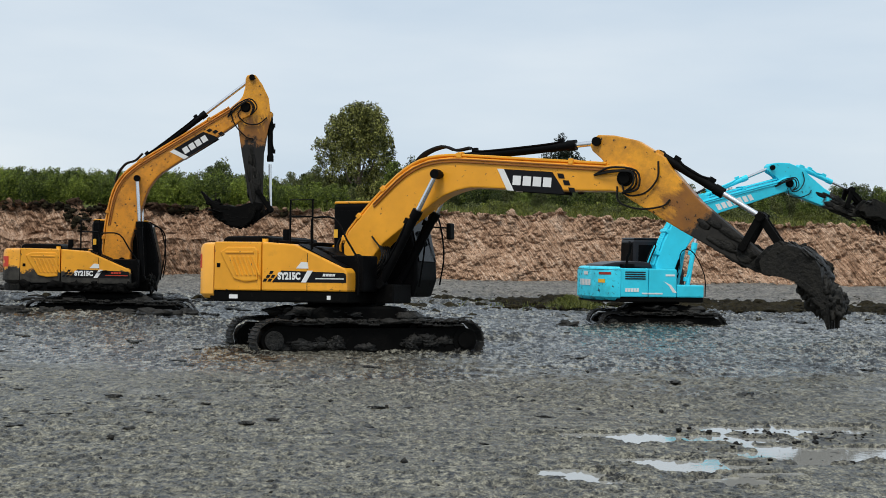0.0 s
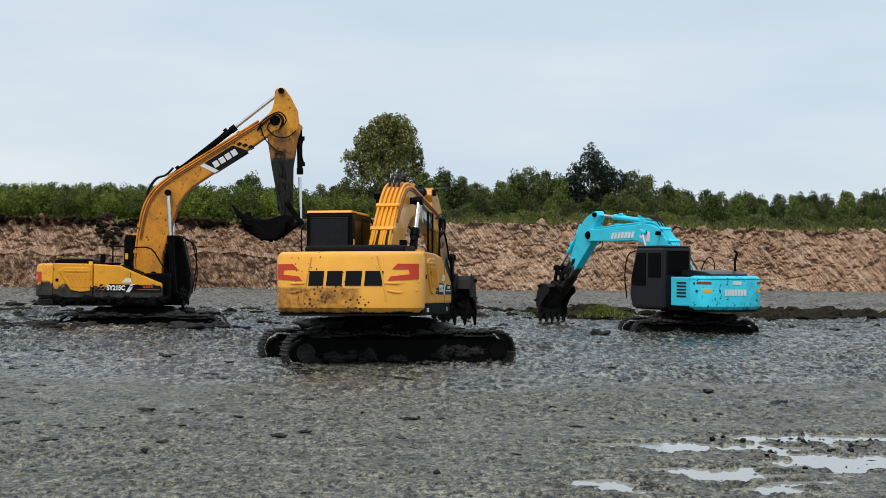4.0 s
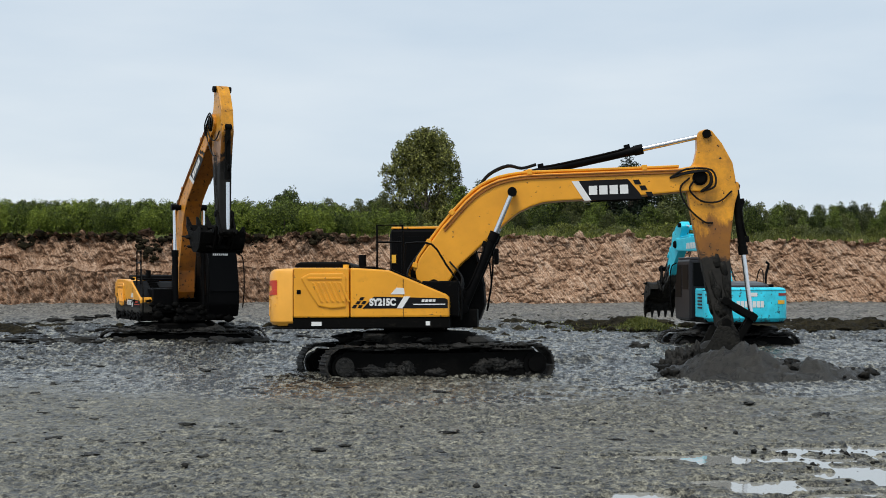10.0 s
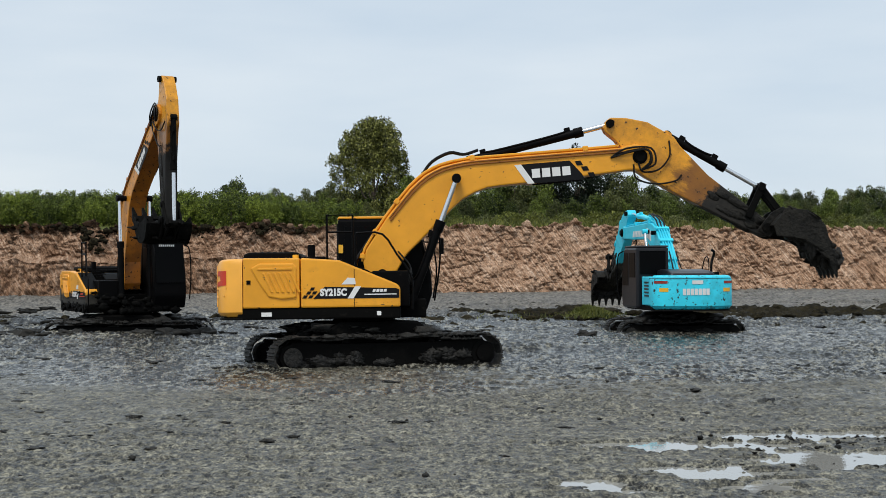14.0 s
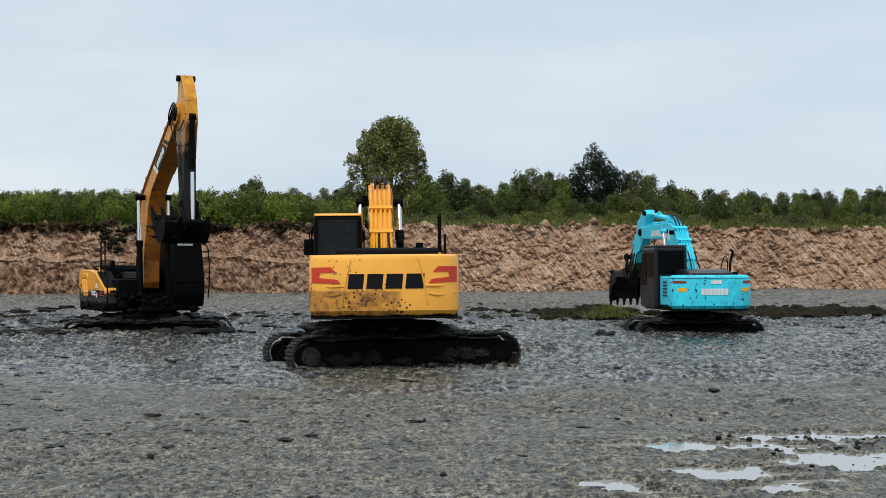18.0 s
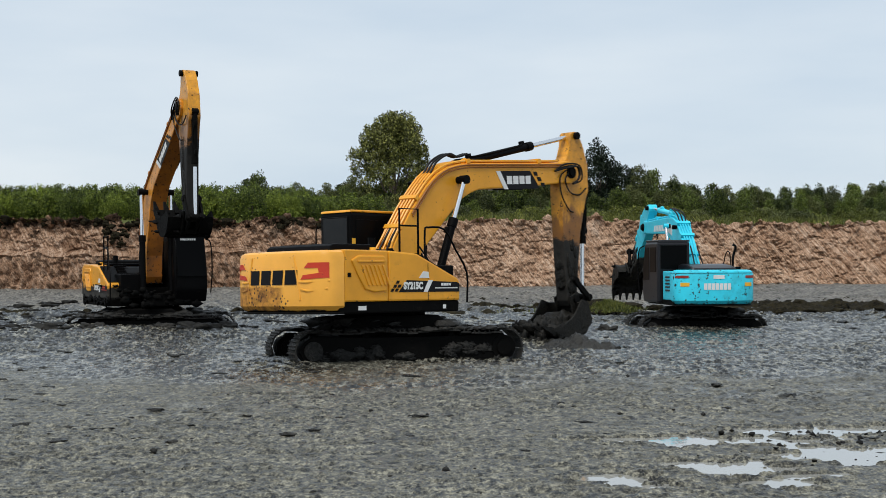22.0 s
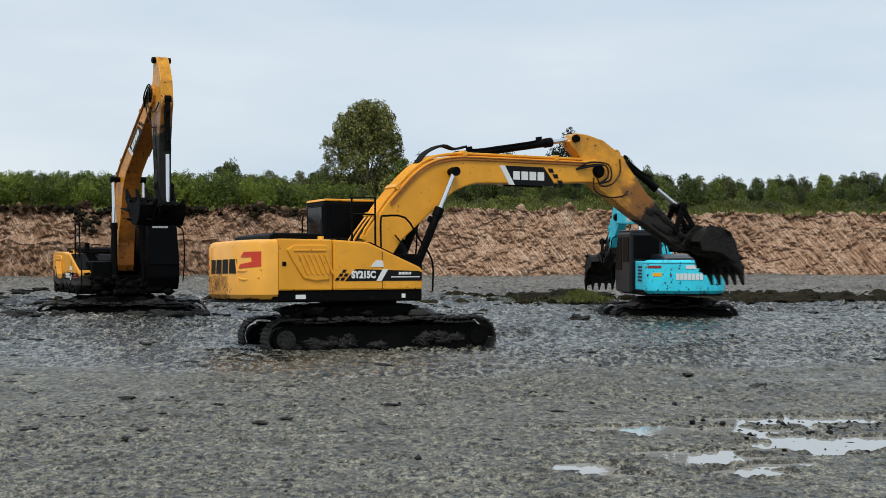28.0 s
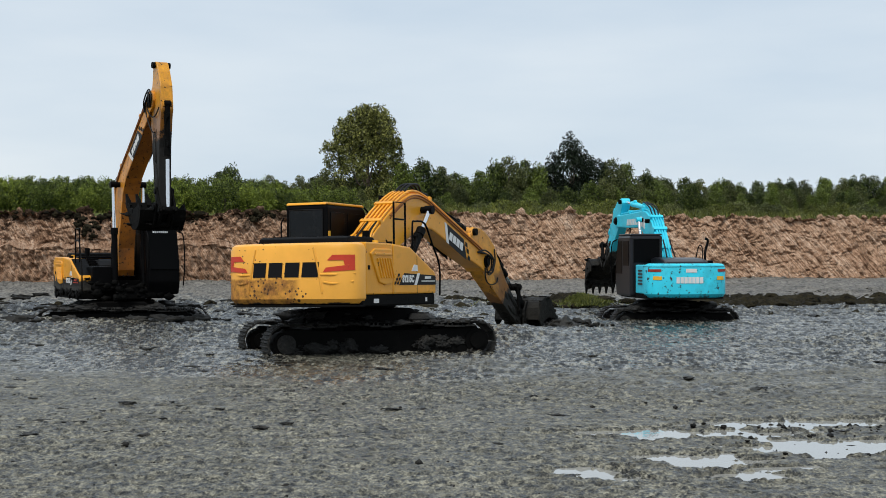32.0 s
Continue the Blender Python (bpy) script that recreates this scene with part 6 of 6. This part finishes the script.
BOOM = [15.2, 19.3, 22.2, 22.5, 24.2, 23.9, 21.9, 16.4, 12.7, 10.9, 11.0, 12.9, 16.9, 20.0, 22.0, 22.6, 22.7, 22.5, 22.0, 21.8, 21.3, 20.1, 18.4,
    15.6, 14.0, 14.5, 16.4, 20.9, 23.8, 25.6, 26.8, 27.2, 26.6, 23.6, 17.2, 14.3, 13.5, 14.4, 16.8, 20.0, 22.5, 23.7, 23.4, 23.5, 23.1, 22.6, 22.3,
    21.8, 21.2, 20.4, 16.7, 16.9, 17.5, 18.5, 19.5, 19.9, 19.5, 16.5, 12.6, 8.1, 5.1, 2.7, 1.5, 0.7, 0.7]
STICK = [-32.0, -29.7, -29.9, -37.9, -41.7, -39.6, -41.2, -35.6, -33.7, -35.1, -38.7, -42.9, -47.7, -54.4, -61.8, -76.0, -67.8, -72.1, -75.9, -81.7,
    -80.6, -73.8, -56.3, -34.1, -31.2, -28.7, -29.2, -27.4, -30.1, -34.4, -38.0, -43.0, -49.0, -55.7, -62.0, -68.0, -74.0, -79.0, -84.0, -88.0, -90.0,
    -90.0, -87.3, -84.5, -88.2, -95.7, -94.9, -91.5, -73.8, -50.3, -41.1, -35.5, -34.0, -36.1, -38.3, -37.4, -32.6, -35.3, -32.9, -25.7, -20.4, -26.2,
    -27.1, -27.1, -31.4]
BUCKET = [-40.6, -31.3, -27.2, -33.5, -41.9, -45.2, -36.5, -31.4, -31.9, -37.5, -46.5, -56.8, -68.2, -82.9, -99.5, -116.3, -131.6, -144, -151.7, -153.2, -147.9, -135.2, -114.4, -85, -46.3, -39.8, -32.2, -32.6, -35.9, -37.4, -37.9, -37.7, -38.5, -41.9, -48.3, -58.8, -72.4, -87.9, -104.2, -120.3, -134.9, -147, -155.6, -159.4, -157.4, -153.6, -151.2, -149.1, -139.6, -115, -67.5, -37, -20.1, -15.9, -19.4, -25.4, -33.1, -31, -36, -39, -33, -22, -12, -10, -7]


def glide(values, t):
    """A value between half-second steps, on a smooth curve."""
    s = min(max(t * 2, 0.0), len(values) - 1.0)
    i = min(int(s), len(values) - 2)
    f = s - i
    p0, p1, p2, p3 = (values[min(max(i + k, 0), len(values) - 1)] for k in (-1, 0, 1, 2))
    return 0.5 * (2 * p1 + (p2 - p0) * f + (2 * p0 - 5 * p1 + 4 * p2 - p3) * f * f + (3 * p1 - p0 - 3 * p2 + p3) * f ** 3)


def between(steps, t):
    """Angles between timed steps, easing in and out by a smooth curve."""
    ts = [s[0] for s in steps]
    i = max(0, min(len(ts) - 2, int(np.searchsorted(ts, t, "right")) - 1))
    f = min(max((t - ts[i]) / (ts[i + 1] - ts[i]), 0), 1)
    out = []
    for k in range(1, 5):
        p1, p2 = steps[i][k], steps[i + 1][k]
        h = ts[i + 1] - ts[i]
        m1 = (p2 - steps[i - 1][k]) / (ts[i + 1] - ts[i - 1]) if i else 0.0
        m2 = (steps[i + 2][k] - p1) / (ts[i + 2] - ts[i]) if i + 2 < len(ts) else 0.0
        if abs(p2 - p1) < 1e-6:
            out.append(p1)
            continue
        out.append((2 * f ** 3 - 3 * f * f + 1) * p1 + (f ** 3 - 2 * f * f + f) * h * m1 + (3 * f * f - 2 * f ** 3) * p2 + (f ** 3 - f * f) * h * m2)
    return out


# seconds, swing, boom, stick, bucket
WEST = [(0, 4.8, 52.8, -82, 168), (5.2, 4.8, 52.8, -82, 168), (5.5, 2.3, 52.8, -82, 168), (6.0, -10, 52.8, -82, 168), (6.5, -28.5, 52.5, -82, 168), (7.0, -46.5, 52.5, -82, 168),
        (7.5, -58.5, 52.5, -82, 168), (8.0, -63, 52.5, -82, 168), (8.4, -63, 52.5, -82, 168), (32, -63, 52.5, -82, 168)]
EAST = [(0, 15, 35, -19, -27), (0.5, 22, 35, -19, -27), (1.0, 33, 35, -24, -30), (1.5, 51, 34, -27, -28), (2.0, 73, 30, -33, -30), (2.5, 95, 24, -38, -36), (3.0, 110, 20.6, -30, -42), (3.5, 117, 18.5, -36, -50),
        (4.2, 116, 17, -45, -62), (5.2, 99, 18, -38, -45), (6.0, 97, 18.5, -37, -42), (32, 97, 18.5, -37, -42)]


def motions():
    """All that moves, from the clip's start to its end."""
    steps = [i / 10 for i in range(321)]
    table = [poses(near_d, glide(SWING, t), glide(BOOM, t), glide(STICK, t), glide(BUCKET, t)) for t in steps]
    for name, ob in near_mv.items():
        walk(ob, [(t, p[name]) for t, p in zip(steps, table)])
    for mv, d, keys, a, b in ((west_mv, west_d, WEST, 5.0, 8.6), (east_mv, east_d, EAST, 0.0, 6.2)):
        ts = sorted({0.0, 32.0, *[round(a + 0.1 * i, 1) for i in range(int((b - a) * 10) + 1)]})
        table = [poses(d, *between(keys, t)) for t in ts]
        for name, ob in mv.items():
            walk(ob, [(t, p[name]) for t, p in zip(ts, table)])
    # mud pushed up before the bucket: it swells out of the floor, is dragged along and sinks back
    for heap, path in HEAPS:
        ts, xs, ys, ups = zip(*path)
        rows = []
        for i in range(161):
            t = i / 5
            x, y, up = (float(np.interp(t, ts, c)) for c in (xs, ys, ups))
            rows.append((t, pose(x, y, -1.0 + up)))
        walk(heap, rows)
    # lumps that ride in the bucket until they drop off
    for k, (drop, off, let_go) in enumerate(drops):
        rows = []
        for i in range(321):
            t = i / 10
            q = near.matrix_basis @ poses(near_d, glide(SWING, min(t, let_go)), glide(BOOM, min(t, let_go)), glide(STICK, min(t, let_go)), glide(BUCKET, min(t, let_go)))["bucket"] @ Vector(off)
            z = q.z - (4.9 * (t - let_go) ** 2 if t > let_go else 0.0)
            rows.append((t, pose(q.x, q.y, max(z, -0.7), 0, 0, 40 * k % 360)))
        walk(drop, rows)


def heap_mesh(seed, rx, ry, tall, tail):
    """A rough heap: a mound, with a low ridge of pushed mud trailing from it, breaking up towards its rim."""
    U, V = np.meshgrid(np.linspace(-1, 1, 92), np.linspace(-1, 1, 72))
    X, Y = U * rx + tail * 0.4, V * ry
    mound = np.exp(-((X / (0.40 * rx)) ** 2 + (Y / (0.5 * ry)) ** 2))
    ridge = 0.5 * np.exp(-(((X - tail) / (0.5 * rx)) ** 2 + ((Y + 0.25 * ry) / (0.3 * ry)) ** 2))
    rim = np.maximum(np.abs(U), np.abs(V))
    rough = 0.85 + 0.75 * rolling(X, Y, 0.5, 5, seed, 0.62)
    Z = tall * (mound + ridge) * rough + 0.10 * rolling(X, Y, 0.22, 3, seed + 9) - 0.10 - 0.5 * smooth01((np.hypot(U, V) - 0.55) / 0.4)
    return X, Y, np.where(rim > 0.98, -0.9, Z)


def heap_thing(seed, s, tall=0.66, mat=M_HEAP):
    h = thing("mud_heap", "heap of wet dark mud pushed up by the bucket", "mud", "pushed mud")
    ob = sheet("mound", *heap_mesh(seed, 3.2 * s, 2.3 * s, tall * s, 1.7 * s), mat)
    ob.parent = h
    rr = random.Random(seed)
    bm = bmesh.new()
    for k in range(110):
        a = rr.uniform(0, 6.28)
        r = s * rr.uniform(0.2, 1.0)
        q = (0.02 + 0.10 * rr.random() ** 2) * s
        lump(q, q * rr.uniform(0.7, 1.4), q * 0.7, seed + k, 0.6, 2, bm, (2.2 * r * math.cos(a) + 0.7 * s, 1.0 * r * math.sin(a) - 0.2 * s, 0.53 * tall * s * (1.05 - r) + 0.03), 1.6)
    tagged(part("loose_mud", bm, M_MUDCOAT, h, "broken lumps of mud", True), kind="stuff")
    return h


# seconds, place, and how far each heap has risen
HEAPS = [
    (heap_thing(201, 1.0), [(7.2, 2.0, 32.8, 0), (7.7, 2.0, 32.6, 0.55), (8.5, 2.9, 31.9, 0.72), (9, 3.7, 31.0, 0.84), (9.5, 4.5, 29.3, 0.93), (10, 4.9, 27.2, 1.0), (10.5, 4.9, 25.2, 0.92), (11, 4.6, 23.6, 0.72), (11.6, 4.6, 23.2, 0.62), (13, 4.4, 23.2, 0)]),
    (heap_thing(211, 0.85), [(20.8, 1.3, 32.2, 0), (21.4, 1.8, 31.6, 0.6), (22, 2.5, 30.8, 0.75), (23, 3.2, 28.4, 0.9), (23.5, 3.6, 26.6, 0.99), (24, 4.0, 25.0, 0.96), (24.5, 4.1, 23.8, 0.88), (25, 4.5, 22.8, 0.74), (26.5, 4.5, 22.8, 0)]),
    (heap_thing(221, 0.62), [(30.6, 2.1, 37.6, 0), (31.2, 2.5, 37.4, 0.6), (32, 3.4, 36.6, 0.9)]),
    (heap_thing(251, 1.15, 0.32, M_MUDCOAT), [(10.2, 4.9, 24.8, 0), (10.8, 4.8, 23.4, 0.98), (11.4, 5.0, 22.9, 0.96), (13.0, 5.0, 22.9, 0)]),
    (heap_thing(261, 0.90, 0.36, M_MUDCOAT), [(23.3, 3.8, 25.8, 0), (24, 4.2, 24.6, 0.98), (24.7, 4.5, 23.4, 0.95), (26.2, 4.5, 23.4, 0)]),
    (heap_thing(231, 0.42), [(11.4, 5.4, 21.2, 0), (11.8, 5.5, 21.2, 0.97), (12.4, 5.5, 21.2, 0.9), (13.6, 5.5, 21.2, 0)]),
    (heap_thing(241, 0.42), [(24.5, 5.1, 22.4, 0), (24.9, 5.3, 22.4, 0.97), (25.4, 5.3, 22.4, 0.9), (26.8, 5.3, 22.4, 0)]),
]
drops = []
for k in range(84):
    drop = part("falling_mud", lump(random.uniform(0.04, 0.16), random.uniform(0.04, 0.16), random.uniform(0.06, 0.24), 300 + k, 0.8, 3), M_CLOD, None, "", True)
    tagged(drop, "clot of wet mud dropping from the bucket", "mud", "dropping mud")
    drops.append((drop, (random.uniform(0.85, 1.5), random.uniform(-0.45, 0.45), random.uniform(0.15, 0.36)), (-0.3 if k < 8 else 11.5 if k < 58 else 24.75) + random.uniform(0, 0.62)))
motions()
